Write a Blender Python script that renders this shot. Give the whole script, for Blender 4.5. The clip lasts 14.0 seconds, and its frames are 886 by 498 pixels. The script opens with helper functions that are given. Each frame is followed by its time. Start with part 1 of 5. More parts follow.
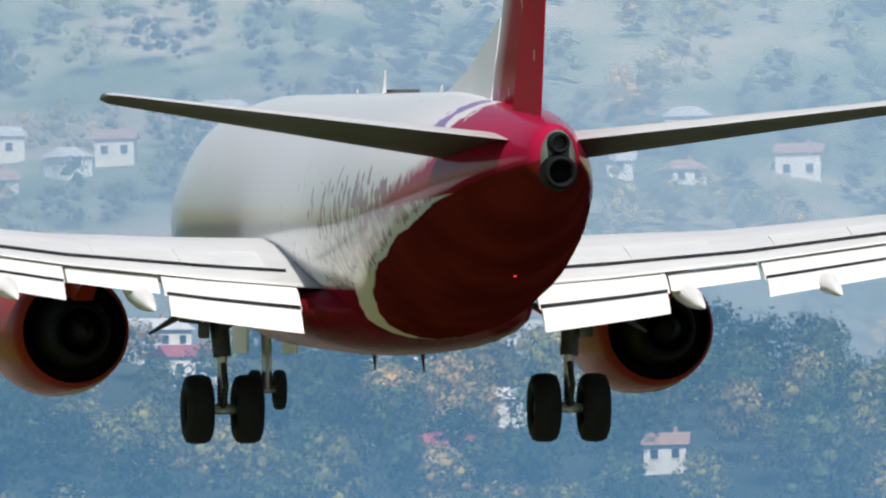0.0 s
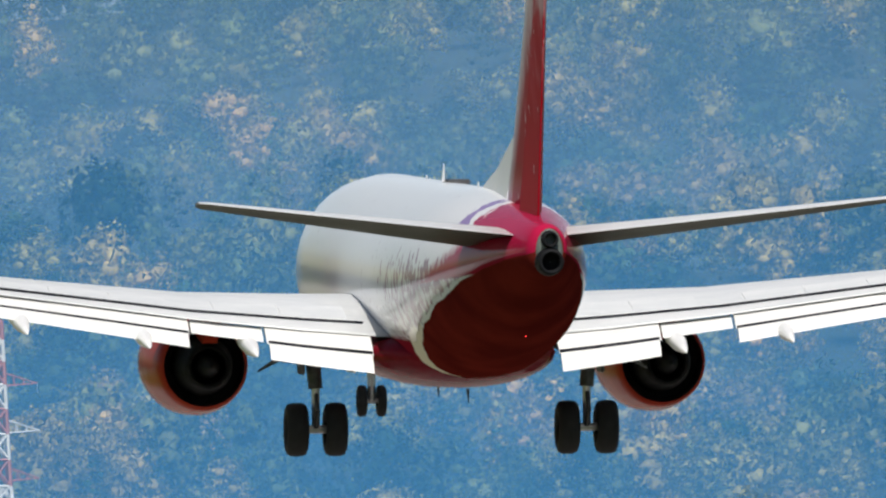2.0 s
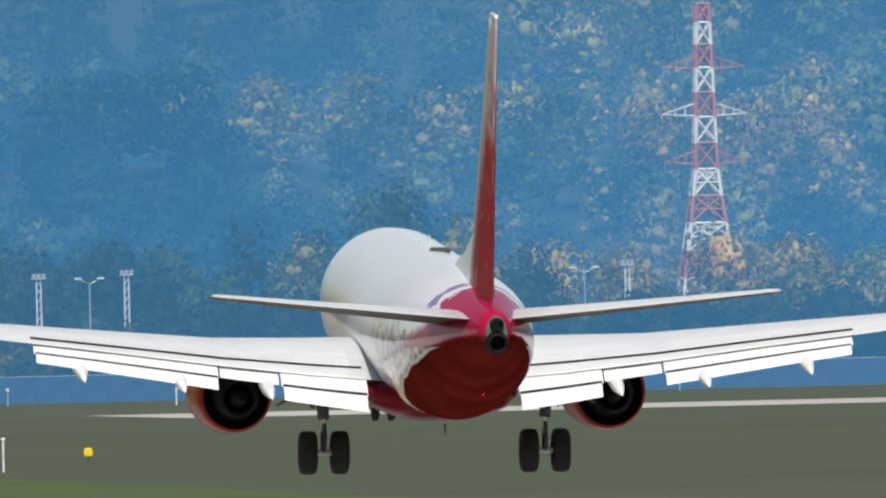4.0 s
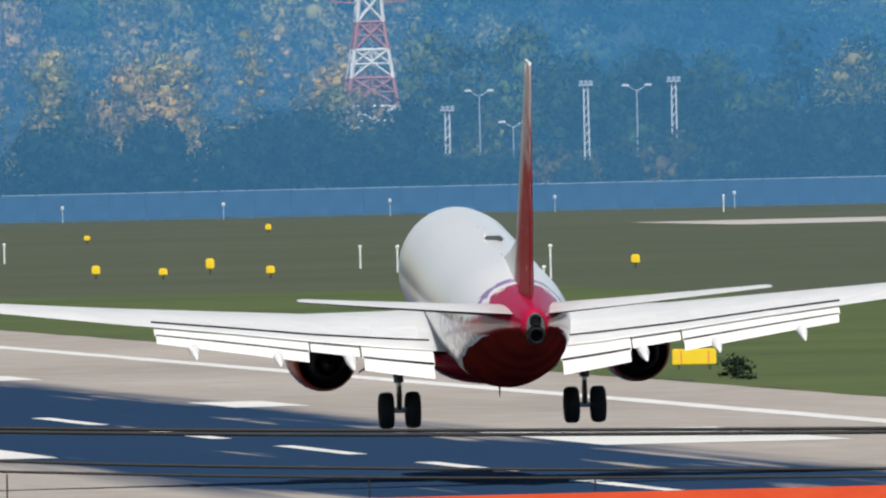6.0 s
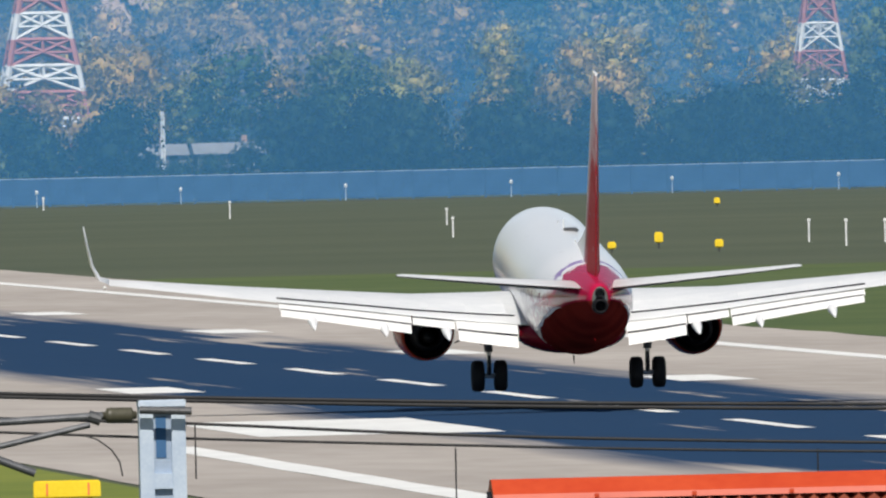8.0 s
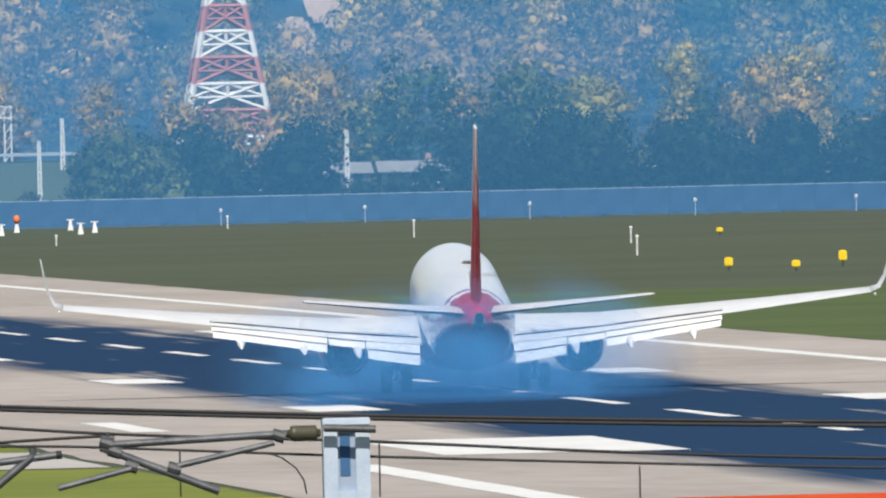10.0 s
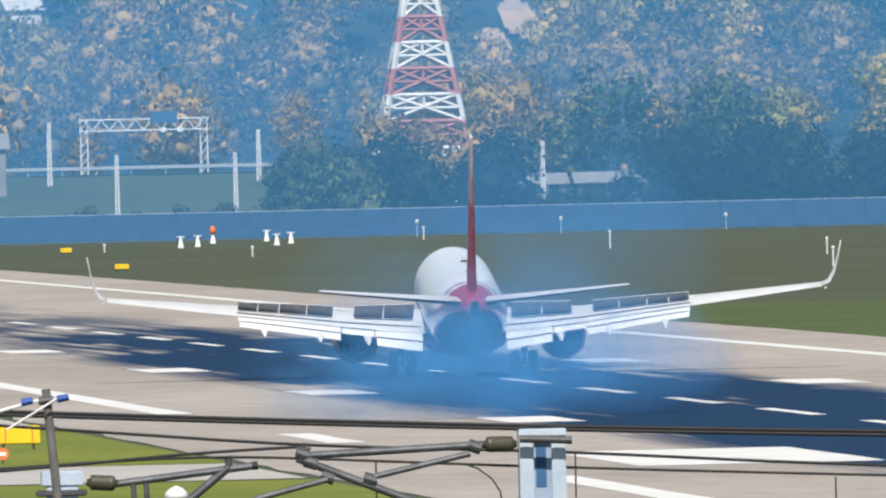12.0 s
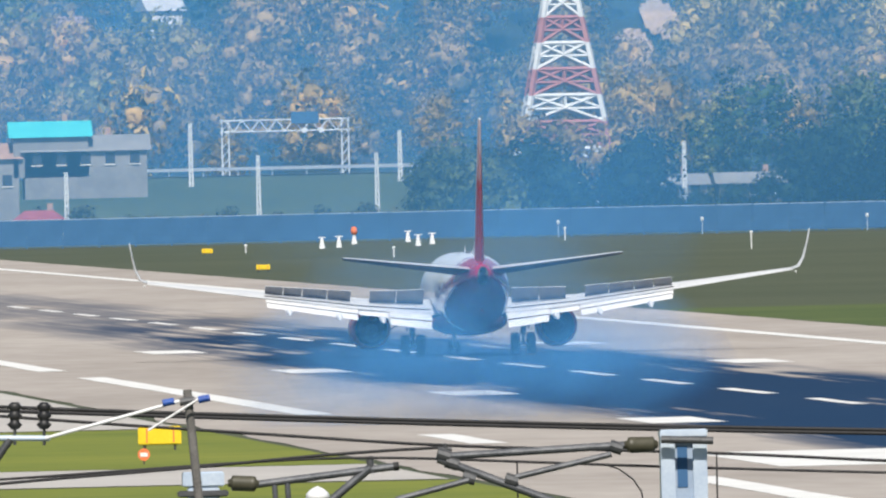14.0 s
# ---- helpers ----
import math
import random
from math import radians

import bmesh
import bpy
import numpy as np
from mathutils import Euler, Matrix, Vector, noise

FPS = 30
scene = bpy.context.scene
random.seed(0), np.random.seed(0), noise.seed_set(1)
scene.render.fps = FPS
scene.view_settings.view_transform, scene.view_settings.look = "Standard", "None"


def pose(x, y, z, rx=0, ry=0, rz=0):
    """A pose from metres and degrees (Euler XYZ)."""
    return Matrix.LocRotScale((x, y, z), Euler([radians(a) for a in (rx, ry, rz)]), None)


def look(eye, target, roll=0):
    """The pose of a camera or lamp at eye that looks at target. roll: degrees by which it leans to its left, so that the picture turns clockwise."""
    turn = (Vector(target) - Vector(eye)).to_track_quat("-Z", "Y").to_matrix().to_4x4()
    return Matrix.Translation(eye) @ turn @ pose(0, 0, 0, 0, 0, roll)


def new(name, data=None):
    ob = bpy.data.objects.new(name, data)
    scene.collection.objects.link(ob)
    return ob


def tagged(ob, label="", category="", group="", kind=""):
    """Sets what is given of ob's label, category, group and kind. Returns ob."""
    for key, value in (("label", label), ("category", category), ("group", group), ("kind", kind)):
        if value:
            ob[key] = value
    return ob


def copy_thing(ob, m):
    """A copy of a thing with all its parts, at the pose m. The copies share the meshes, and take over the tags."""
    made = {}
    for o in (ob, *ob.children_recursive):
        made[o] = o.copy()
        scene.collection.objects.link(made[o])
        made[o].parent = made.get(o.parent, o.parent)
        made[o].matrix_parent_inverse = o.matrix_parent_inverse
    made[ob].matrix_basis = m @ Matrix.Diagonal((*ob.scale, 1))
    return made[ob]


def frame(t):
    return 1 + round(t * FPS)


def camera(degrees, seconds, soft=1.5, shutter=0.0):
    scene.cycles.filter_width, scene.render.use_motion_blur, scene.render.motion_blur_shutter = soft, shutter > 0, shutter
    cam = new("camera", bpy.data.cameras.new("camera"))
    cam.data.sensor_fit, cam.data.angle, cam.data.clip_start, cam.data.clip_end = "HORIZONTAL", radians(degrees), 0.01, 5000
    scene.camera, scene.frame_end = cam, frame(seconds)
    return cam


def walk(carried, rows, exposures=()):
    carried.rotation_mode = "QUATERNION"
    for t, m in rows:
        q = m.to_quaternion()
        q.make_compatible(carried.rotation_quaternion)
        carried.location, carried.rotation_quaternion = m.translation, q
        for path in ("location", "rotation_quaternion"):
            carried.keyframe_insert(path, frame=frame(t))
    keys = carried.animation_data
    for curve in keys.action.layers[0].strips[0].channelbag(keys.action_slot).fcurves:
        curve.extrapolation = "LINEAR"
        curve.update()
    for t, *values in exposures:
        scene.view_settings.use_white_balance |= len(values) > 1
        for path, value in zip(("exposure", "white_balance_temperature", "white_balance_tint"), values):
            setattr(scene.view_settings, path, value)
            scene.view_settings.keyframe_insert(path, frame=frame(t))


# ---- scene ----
# The camera stands on a balcony 11.4 m above the airfield, 82 m beside the runway's axis (+Y runs along it).
EYE = Vector((0.0, 0.0, 11.4))
AIM = [(0, 9.7224, 1.6000), (0.2, 9.4370, 1.5030), (0.5, 9.0519, 1.3407), (0.7, 8.8335, 1.2715), (1.0, 8.4926, 1.1322), (1.2, 8.2521, 0.9982),
       (1.5, 7.8785, 0.8628), (1.7, 7.6649, 0.7631), (2.0, 7.3924, 0.6636), (2.2, 7.2234, 0.6097), (2.9, 6.7300, 0.4000), (3.6, 6.2700, 0.1900), (4.3, 5.8264, 0.0236), (4.5, 5.6972, -0.0051),
       (5.0, 5.3799, -0.1101), (5.5, 5.1889, -0.2223), (6.0, 4.9525, -0.2660), (6.5, 4.7417, -0.2917), (7.0, 4.5377, -0.3002), (7.5, 4.2674, -0.3028),
       (8.0, 4.0867, -0.2976), (8.2, 4.0300, -0.2955), (8.9, 3.9000, -0.2800), (9.6, 3.7900, -0.2640), (10.3, 3.6836, -0.2481), (10.5, 3.6445, -0.2440), (11.0, 3.5411, -0.2373), (11.5, 3.4486, -0.2319),
       (12.0, 3.3551, -0.2254), (12.5, 3.2549, -0.2210), (13.0, 3.1787, -0.2192), (13.5, 3.1286, -0.2181), (14.0, 3.0828, -0.2181)]


def way(az, el):
    """A point 1000 m from the eye at that bearing (degrees right of the runway's direction) and height angle."""
    a, e = radians(az), radians(el)
    return EYE + 1000 * Vector((math.sin(a), math.cos(a), math.tan(e)))


cam = camera(1.708, 14.0, soft=2.2)
walk(cam, [(t, look(EYE, way(az, el), -1.3)) for t, az, el in AIM], [(0, 0.09), (2, 0.06), (5, 0.03), (8, 0.10), (10.5, 0.20), (12, 0.23), (14, 0.27)])

# ---- light ----
SUN_EL, SUN_SIDE = 50.0, 4.0      # the sun stands behind the camera
world = bpy.data.worlds.new("sky")
scene.world = world
world.use_nodes = True
wn = world.node_tree.nodes
sky = wn.new("ShaderNodeTexSky")
sky.sky_type, sky.sun_disc = "NISHITA", False
sky.sun_elevation, sky.sun_rotation = radians(SUN_EL), radians(180 + SUN_SIDE)
sky.air_density, sky.dust_density, sky.ozone_density = 1.0, 0.6, 2.0
world.node_tree.links.new(sky.outputs[0], wn["Background"].inputs[0])
wn["Background"].inputs[1].default_value = 0.055
sun = new("sun", bpy.data.lights.new("sun", "SUN"))
sun.data.energy, sun.data.angle, sun.data.color = 4.7, radians(0.6), (1.0, 0.945, 0.86)
sd = Vector((-math.sin(radians(SUN_SIDE)) * math.cos(radians(SUN_EL)), -math.cos(radians(SUN_SIDE)) * math.cos(radians(SUN_EL)), math.sin(radians(SUN_EL))))
sun.matrix_world = look(sd * 50, (0, 0, 0))

# ---- materials ----


def nodes_of(name):
    m = bpy.data.materials.new(name)
    m.use_nodes = True
    nt = m.node_tree
    return m, nt, nt.nodes["Principled BSDF"]


def add(nt, kind, **kw):
    n = nt.nodes.new(kind)
    for k, v in kw.items():
        if k == "op":
            n.operation = v
        elif k == "blend":
            n.blend_type = v
        else:
            n.inputs[k].default_value = v
    return n


def noise_of(nt, scale, detail=4.0, coord="Object", stretch=None):
    tc = nt.nodes.new("ShaderNodeTexCoord")
    n = add(nt, "ShaderNodeTexNoise", Scale=scale, Detail=detail)
    if stretch:
        mp = add(nt, "ShaderNodeMapping", Scale=stretch)
        nt.links.new(tc.outputs[coord], mp.inputs[0])
        nt.links.new(mp.outputs[0], n.inputs["Vector"])
    else:
        nt.links.new(tc.outputs[coord], n.inputs["Vector"])
    return n


def ramp(nt, src, stops):
    r = nt.nodes.new("ShaderNodeValToRGB")
    el = r.color_ramp.elements
    while len(el) < len(stops):
        el.new(0.5)
    for e, (p, c) in zip(el, stops):
        e.position, e.color = p, (*c, 1)
    nt.links.new(src, r.inputs[0])
    return r


def mixed(nt, fac, a, b, blend="MIX"):
    n = nt.nodes.new("ShaderNodeMixRGB")
    n.blend_type = blend
    for s, v in zip(n.inputs, (fac, a, b)):
        if isinstance(v, (int, float)):
            s.default_value = v
        elif isinstance(v, tuple):
            s.default_value = (*v, 1)
        else:
            nt.links.new(v, s)
    return n.outputs[0]


def bumped(nt, p, src, strength, distance):
    b = add(nt, "ShaderNodeBump", Strength=strength, Distance=distance)
    nt.links.new(src, b.inputs["Height"])
    nt.links.new(b.outputs[0], p.inputs["Normal"])


def surface(name, a, b, scale, rough=0.6, metal=0.0, bump=0.0, fine=None, coord="Object", stretch=None):
    """Two tones mixed by coarse and fine noise, with a little relief."""
    m, nt, p = nodes_of(name)
    n1 = noise_of(nt, scale, 5, coord, stretch)
    n2 = noise_of(nt, fine or scale * 9, 3, coord, stretch)
    fac = mixed(nt, 0.4, n1.outputs[0], n2.outputs[0])
    r = ramp(nt, fac, [(0.35, a), (0.65, b)])
    nt.links.new(r.outputs[0], p.inputs["Base Color"])
    p.inputs["Roughness"].default_value, p.inputs["Metallic"].default_value = rough, metal
    if bump:
        bumped(nt, p, n2.outputs[0], 0.6, bump)
    return m


def foliage(name, tones, clump=0.25):
    """Leaves: one tone a tree, mottled by noise that paints crown light and shade into the colour."""
    m, nt, p = nodes_of(name)
    g = nt.nodes.new("ShaderNodeAttribute")
    g.attribute_name = "tone"
    big = nt.nodes.new("ShaderNodeNewGeometry")
    small = noise_of(nt, clump, 4, "Object")
    fac = mixed(nt, 0.05, g.outputs["Fac"], big.outputs["Random Per Island"])
    r = ramp(nt, fac, tones)
    # cool dark to warm bright patches: painted shadow contrast across the crowns
    dark = ramp(nt, small.outputs[0], [(0.34, (0.32, 0.36, 0.38)), (0.66, (1.6, 1.5, 1.3))])
    nt.links.new(mixed(nt, 1.0, r.outputs[0], dark.outputs[0], "MULTIPLY"), p.inputs["Base Color"])
    p.inputs["Roughness"].default_value = 0.75
    p.inputs["Specular IOR Level"].default_value = 0.15
    bumped(nt, p, noise_of(nt, clump * 6, 4).outputs[0], 0.5, 0.3)
    # light shines through leaves
    tl = nt.nodes.new("ShaderNodeBsdfTranslucent")
    nt.links.new(p.inputs["Base Color"].links[0].from_socket, tl.inputs[0])
    mx = add(nt, "ShaderNodeMixShader", Fac=0.5)
    nt.links.new(p.outputs[0], mx.inputs[1])
    nt.links.new(tl.outputs[0], mx.inputs[2])
    nt.links.new(mx.outputs[0], nt.nodes["Material Output"].inputs[0])
    return m


WHITE = surface("white_paint", (0.72, 0.73, 0.75), (0.80, 0.80, 0.80), 0.6, 0.28)
WING_GREY = surface("wing_grey", (0.60, 0.62, 0.64), (0.72, 0.73, 0.74), 0.9, 0.35, stretch=(1, 3, 1))
FLAP_GREY = surface("flap_grey", (0.66, 0.66, 0.66), (0.76, 0.76, 0.75), 1.4, 0.4)
# near-black for joints and trim, and for shade painted into recesses
DARK_TRIM_SHADE = surface("dark_trim_shade", (0.012, 0.014, 0.018), (0.03, 0.03, 0.035), 3, 0.7)
RED = surface("red_paint", (0.14, 0.005, 0.012), (0.21, 0.008, 0.018), 1.2, 0.25)
CRIMSON = surface("crimson_paint", (0.34, 0.010, 0.04), (0.42, 0.020, 0.06), 1.2, 0.3)
COWL = surface("orange_red_cowl", (0.27, 0.025, 0.014), (0.36, 0.045, 0.022), 1.0, 0.25)
METAL = surface("bare_metal", (0.45, 0.45, 0.46), (0.62, 0.62, 0.62), 3.0, 0.3, 0.9)
STEEL_DARK = surface("dark_gear_steel", (0.05, 0.055, 0.06), (0.12, 0.12, 0.125), 4.0, 0.5, 0.4)
RUBBER = surface("tyre_rubber", (0.005, 0.005, 0.006), (0.012, 0.012, 0.013), 6.0, 0.8)
SOOT = surface("burnt_metal", (0.008, 0.009, 0.011), (0.022, 0.022, 0.024), 3.0, 0.6, 0.3)
TAIL_SHADE = surface("tailplane_shade", (0.11, 0.11, 0.095), (0.16, 0.16, 0.14), 0.9, 0.5)
HOUSING = surface("outlet_housing", (0.09, 0.11, 0.10), (0.15, 0.17, 0.16), 3.0, 0.5, 0.2)
SPOILER_SHADE = surface("spoiler_shade", (0.10, 0.11, 0.13), (0.2, 0.21, 0.23), 1.5, 0.5)


def livery():
    """Glossy white hull; under the tail a maroon field with a cream edge, above it crimson wedges and a spray of small feathers."""
    m, nt, p = nodes_of("hull_livery")
    tc = nt.nodes.new("ShaderNodeTexCoord")
    sp = nt.nodes.new("ShaderNodeSeparateXYZ")
    nt.links.new(tc.outputs["Object"], sp.inputs[0])

    def calc(op, a, b, c=0.0):
        n = nt.nodes.new("ShaderNodeMath")
        n.operation = op
        for s, v in zip(n.inputs, (a, b, c)):
            if isinstance(v, (int, float)):
                s.default_value = v
            else:
                nt.links.new(v, s)
        return n.outputs[0]

    def step(v, lo, hi):
        """0 below lo, 1 above hi (or the other way round where lo is the larger)."""
        n = add(nt, "ShaderNodeMapRange", **{"From Min": min(lo, hi), "From Max": max(lo, hi), "To Min": 0.0 if lo < hi else 1.0, "To Max": 1.0 if lo < hi else 0.0})
        nt.links.new(v, n.inputs[0])
        return n.outputs[0]

    def both(*fs):
        out = fs[0]
        for f in fs[1:]:
            out = calc("MULTIPLY", out, f)
        return out
    y, z = sp.outputs[1], sp.outputs[2]
    wob = calc("SUBTRACT", noise_of(nt, 0.9, 3).outputs[0], 0.5)
    ragged = calc("SUBTRACT", noise_of(nt, 3.5, 3).outputs[0], 0.5)
    # the edge of the maroon field: its place along the hull for each height
    edge = ramp(nt, calc("MULTIPLY_ADD", z, 0.25, -0.25), [(k, (v, v, v)) for k, v in ((0.075, 0.75), (0.15, 0.725), (0.24, 0.65), (0.375, 0.56), (0.50, 0.45), (0.625, 0.335), (0.75, 0.175), (0.80, 0.08))])
    d = calc("ADD", calc("SUBTRACT", y, calc("MULTIPLY_ADD", edge.outputs[0], 20.0, -20.0)), calc("MULTIPLY", wob, 0.9))
    # white paint; small feathers crowd towards the tail and low on the side
    crowd = both(step(y, 1.5, -8.5), step(z, 4.25, 3.7), step(d, 0.0, 0.6))
    fleck = noise_of(nt, 5.5, 2, stretch=(1.0, 0.8, 0.55))
    on = step(calc("ADD", fleck.outputs[0], calc("MULTIPLY_ADD", crowd, 0.30, -0.30)), 0.42, 0.50)
    col = mixed(nt, calc("MULTIPLY", on, 0.85), (0.80, 0.80, 0.81), (0.27, 0.13, 0.20))
    dots = step(noise_of(nt, 4.2, 1).outputs[0], 0.67, 0.70)
    col = mixed(nt, both(dots, step(z, 3.2, 3.0), step(y, 0.0, -2.0)), col, (0.06, 0.05, 0.08))
    # crimson wedge along the side, widening to the tail
    run = calc("SUBTRACT", -9.2, calc("ADD", y, ragged))
    low, high = calc("MULTIPLY_ADD", run, 0.06, 3.33), calc("MULTIPLY_ADD", run, 0.24, 3.42)
    wedge = both(step(run, 0.0, 0.3), step(calc("SUBTRACT", z, low), 0.0, 0.05), step(calc("SUBTRACT", high, z), 0.0, 0.25))
    col = mixed(nt, wedge, col, (0.33, 0.02, 0.05))
    # crown before the fin: a thin violet line, then the crimson saddle with a ragged front
    front = calc("ADD", y, calc("MULTIPLY", ragged, 1.6))
    col = mixed(nt, both(step(z, 4.30, 4.4), step(front, -12.0, -12.1), step(front, -12.7, -12.6)), col, (0.30, 0.20, 0.42))
    col = mixed(nt, both(step(z, 4.10, 4.2), step(front, -13.3, -13.45)), col, (0.38, 0.012, 0.055))
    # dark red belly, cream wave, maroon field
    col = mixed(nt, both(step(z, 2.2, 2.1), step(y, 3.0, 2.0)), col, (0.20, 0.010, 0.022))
    col = mixed(nt, both(step(d, 1.55, 1.45), step(calc("ADD", z, wob), 2.5, 2.3)), col, (0.78, 0.72, 0.60))
    worn = ramp(nt, noise_of(nt, 0.8, 4).outputs[0], [(0.35, (0.115, 0.013, 0.011)), (0.65, (0.18, 0.021, 0.016))])
    field = step(d, 0.06, -0.06)
    col = mixed(nt, field, col, worn.outputs[0])
    nt.links.new(col, p.inputs["Base Color"])
    # the white coat is polished, the maroon field has zero specular level
    nt.links.new(calc("MULTIPLY_ADD", both(step(d, 0.5, 1.5), step(z, 2.1, 2.4)), 0.2, 0.0), p.inputs["Specular IOR Level"])
    p.inputs["Roughness"].default_value = 0.16
    bumped(nt, p, noise_of(nt, 1.4, 2, stretch=(1, 3, 1)).outputs[0], 0.15, 0.01)
    return m


for dull in (RED, CRIMSON, COWL, SOOT, DARK_TRIM_SHADE, TAIL_SHADE):
    dull.node_tree.nodes["Principled BSDF"].inputs["Specular IOR Level"].default_value = 0.03
HULL = livery()


def fin_paint():
    """Red fin whose leading half breaks up into white feathers."""
    m, nt, p = nodes_of("fin_paint")
    tc = nt.nodes.new("ShaderNodeTexCoord")
    sp = nt.nodes.new("ShaderNodeSeparateXYZ")
    nt.links.new(tc.outputs["Object"], sp.inputs[0])
    n = noise_of(nt, 1.7, 3, stretch=(1, 1, 0.5))
    a = add(nt, "ShaderNodeMath", op="MULTIPLY_ADD")
    a.inputs[1].default_value, a.inputs[2].default_value = 0.10, -0.62
    nt.links.new(sp.outputs[2], a.inputs[0])
    b = add(nt, "ShaderNodeMath", op="ADD")
    nt.links.new(a.outputs[0], b.inputs[0])
    nt.links.new(n.outputs[0], b.inputs[1])
    r = ramp(nt, b.outputs[0], [(0.62, (0.30, 0.006, 0.018)), (0.74, (0.34, 0.03, 0.045)), (0.84, (0.42, 0.22, 0.24)), (0.97, (0.55, 0.44, 0.46))])
    # pale leading edge
    e = add(nt, "ShaderNodeMath", op="MULTIPLY_ADD")
    e.inputs[1].default_value = 0.82
    nt.links.new(sp.outputs[2], e.inputs[0])
    nt.links.new(sp.outputs[1], e.inputs[2])
    e2 = add(nt, "ShaderNodeMapRange", **{"From Min": -8.9, "From Max": -7.9})
    nt.links.new(e.outputs[0], e2.inputs[0])
    fleck = ramp(nt, noise_of(nt, 4.0, 2, stretch=(1, 1, 0.5)).outputs[0], [(0.66, (0, 0, 0)), (0.70, (0.7, 0.7, 0.7))])
    body = mixed(nt, fleck.outputs[0], r.outputs[0], (0.6, 0.55, 0.56))
    nt.links.new(mixed(nt, e2.outputs[0], body, (0.62, 0.58, 0.60)), p.inputs["Base Color"])
    p.inputs["Roughness"].default_value = 0.4
    p.inputs["Specular IOR Level"].default_value = 0.05
    return m


FIN = fin_paint()

CONCRETE = surface("runway_concrete", (0.36, 0.33, 0.30), (0.47, 0.435, 0.40), 0.05, 0.85, bump=0.004, fine=0.5, stretch=(1, 0.25, 1))
APRON = surface("apron_concrete", (0.40, 0.38, 0.36), (0.50, 0.48, 0.45), 0.03, 0.85, fine=0.4)
PAINT = surface("marking_paint", (0.66, 0.66, 0.64), (0.85, 0.85, 0.83), 0.25, 0.6, fine=1.3)
GRASS_NEAR = surface("mown_grass", (0.10, 0.14, 0.012), (0.20, 0.22, 0.025), 0.02, 0.9, fine=0.25)
BANK_GRASS = surface("rough_bank_grass", (0.035, 0.06, 0.03), (0.075, 0.10, 0.045), 0.06, 0.9, fine=0.5)
FOREST = foliage("autumn_forest_leaves", [(0.14, (0.03, 0.07, 0.045)), (0.34, (0.09, 0.16, 0.075)), (0.50, (0.22, 0.27, 0.11)), (0.66, (0.48, 0.44, 0.15)), (0.90, (0.62, 0.46, 0.20))], 0.14)
DARK_LEAF = foliage("dark_belt_leaves", [(0.2, (0.026, 0.058, 0.042)), (0.6, (0.048, 0.094, 0.06)), (0.8, (0.085, 0.12, 0.06))], 0.4)
YELLOW_LEAF = foliage("yellowing_leaves", [(0.2, (0.10, 0.13, 0.04)), (0.55, (0.26, 0.23, 0.07)), (0.8, (0.38, 0.24, 0.08))], 0.4)
BARK = surface("bark", (0.06, 0.045, 0.035), (0.13, 0.10, 0.08), 2.0, 0.9, bump=0.02)


def haze_tint_of(name, colour, alpha, thin):
    """Haze painted as a see-through sheet of flat colour: shows most of what lies behind and tints the rest."""
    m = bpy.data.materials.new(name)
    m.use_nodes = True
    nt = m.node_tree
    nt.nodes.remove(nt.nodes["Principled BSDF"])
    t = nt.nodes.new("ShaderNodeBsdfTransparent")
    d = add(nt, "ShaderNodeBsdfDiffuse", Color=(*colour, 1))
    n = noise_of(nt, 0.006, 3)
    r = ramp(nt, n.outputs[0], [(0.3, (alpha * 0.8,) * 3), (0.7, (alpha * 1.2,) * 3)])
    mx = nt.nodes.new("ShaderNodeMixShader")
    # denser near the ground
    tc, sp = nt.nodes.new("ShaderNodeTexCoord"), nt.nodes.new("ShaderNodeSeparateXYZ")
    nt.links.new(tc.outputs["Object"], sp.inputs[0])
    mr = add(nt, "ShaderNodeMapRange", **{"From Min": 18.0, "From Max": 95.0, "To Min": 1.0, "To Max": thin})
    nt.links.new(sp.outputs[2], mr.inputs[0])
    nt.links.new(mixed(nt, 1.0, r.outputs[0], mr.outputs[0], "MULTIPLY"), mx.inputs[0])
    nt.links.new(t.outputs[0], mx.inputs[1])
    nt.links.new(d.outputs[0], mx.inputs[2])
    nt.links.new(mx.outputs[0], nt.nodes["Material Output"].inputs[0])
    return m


# ---- building helpers ----


def mesh_ob(name, bm, material, parent=None, label="", smooth=False):
    me = bpy.data.meshes.new(name)
    bm.normal_update()
    bm.to_mesh(me)
    bm.free()
    me.materials.append(material)
    if smooth:
        for pgn in me.polygons:
            pgn.use_smooth = True
    ob = new(name, me)
    if parent:
        ob.parent = parent
    if label:
        ob["label"] = label
    return ob


def part(name, bm, material, parent, label="", smooth=False):
    return mesh_ob(name, bm, material, parent, label, smooth)


def empty(name, m=None):
    ob = new(name)
    if m is not None:
        ob.matrix_basis = m
    return ob


def box(bm, lo, hi, m=None):
    v = [bm.verts.new((x, y, z)) for z in (lo[2], hi[2]) for y in (lo[1], hi[1]) for x in (lo[0], hi[0])]
    if m is not None:
        for q in v:
            q.co = m @ q.co
    for f in ((0, 2, 3, 1), (4, 5, 7, 6), (0, 1, 5, 4), (2, 6, 7, 3), (0, 4, 6, 2), (1, 3, 7, 5)):
        bm.faces.new([v[i] for i in f])
    return bm


def boxed(lo, hi, bevel=0.0):
    bm = box(bmesh.new(), lo, hi)
    if bevel:
        bmesh.ops.bevel(bm, geom=bm.edges[:], offset=bevel, segments=2, affect="EDGES")
    return bm


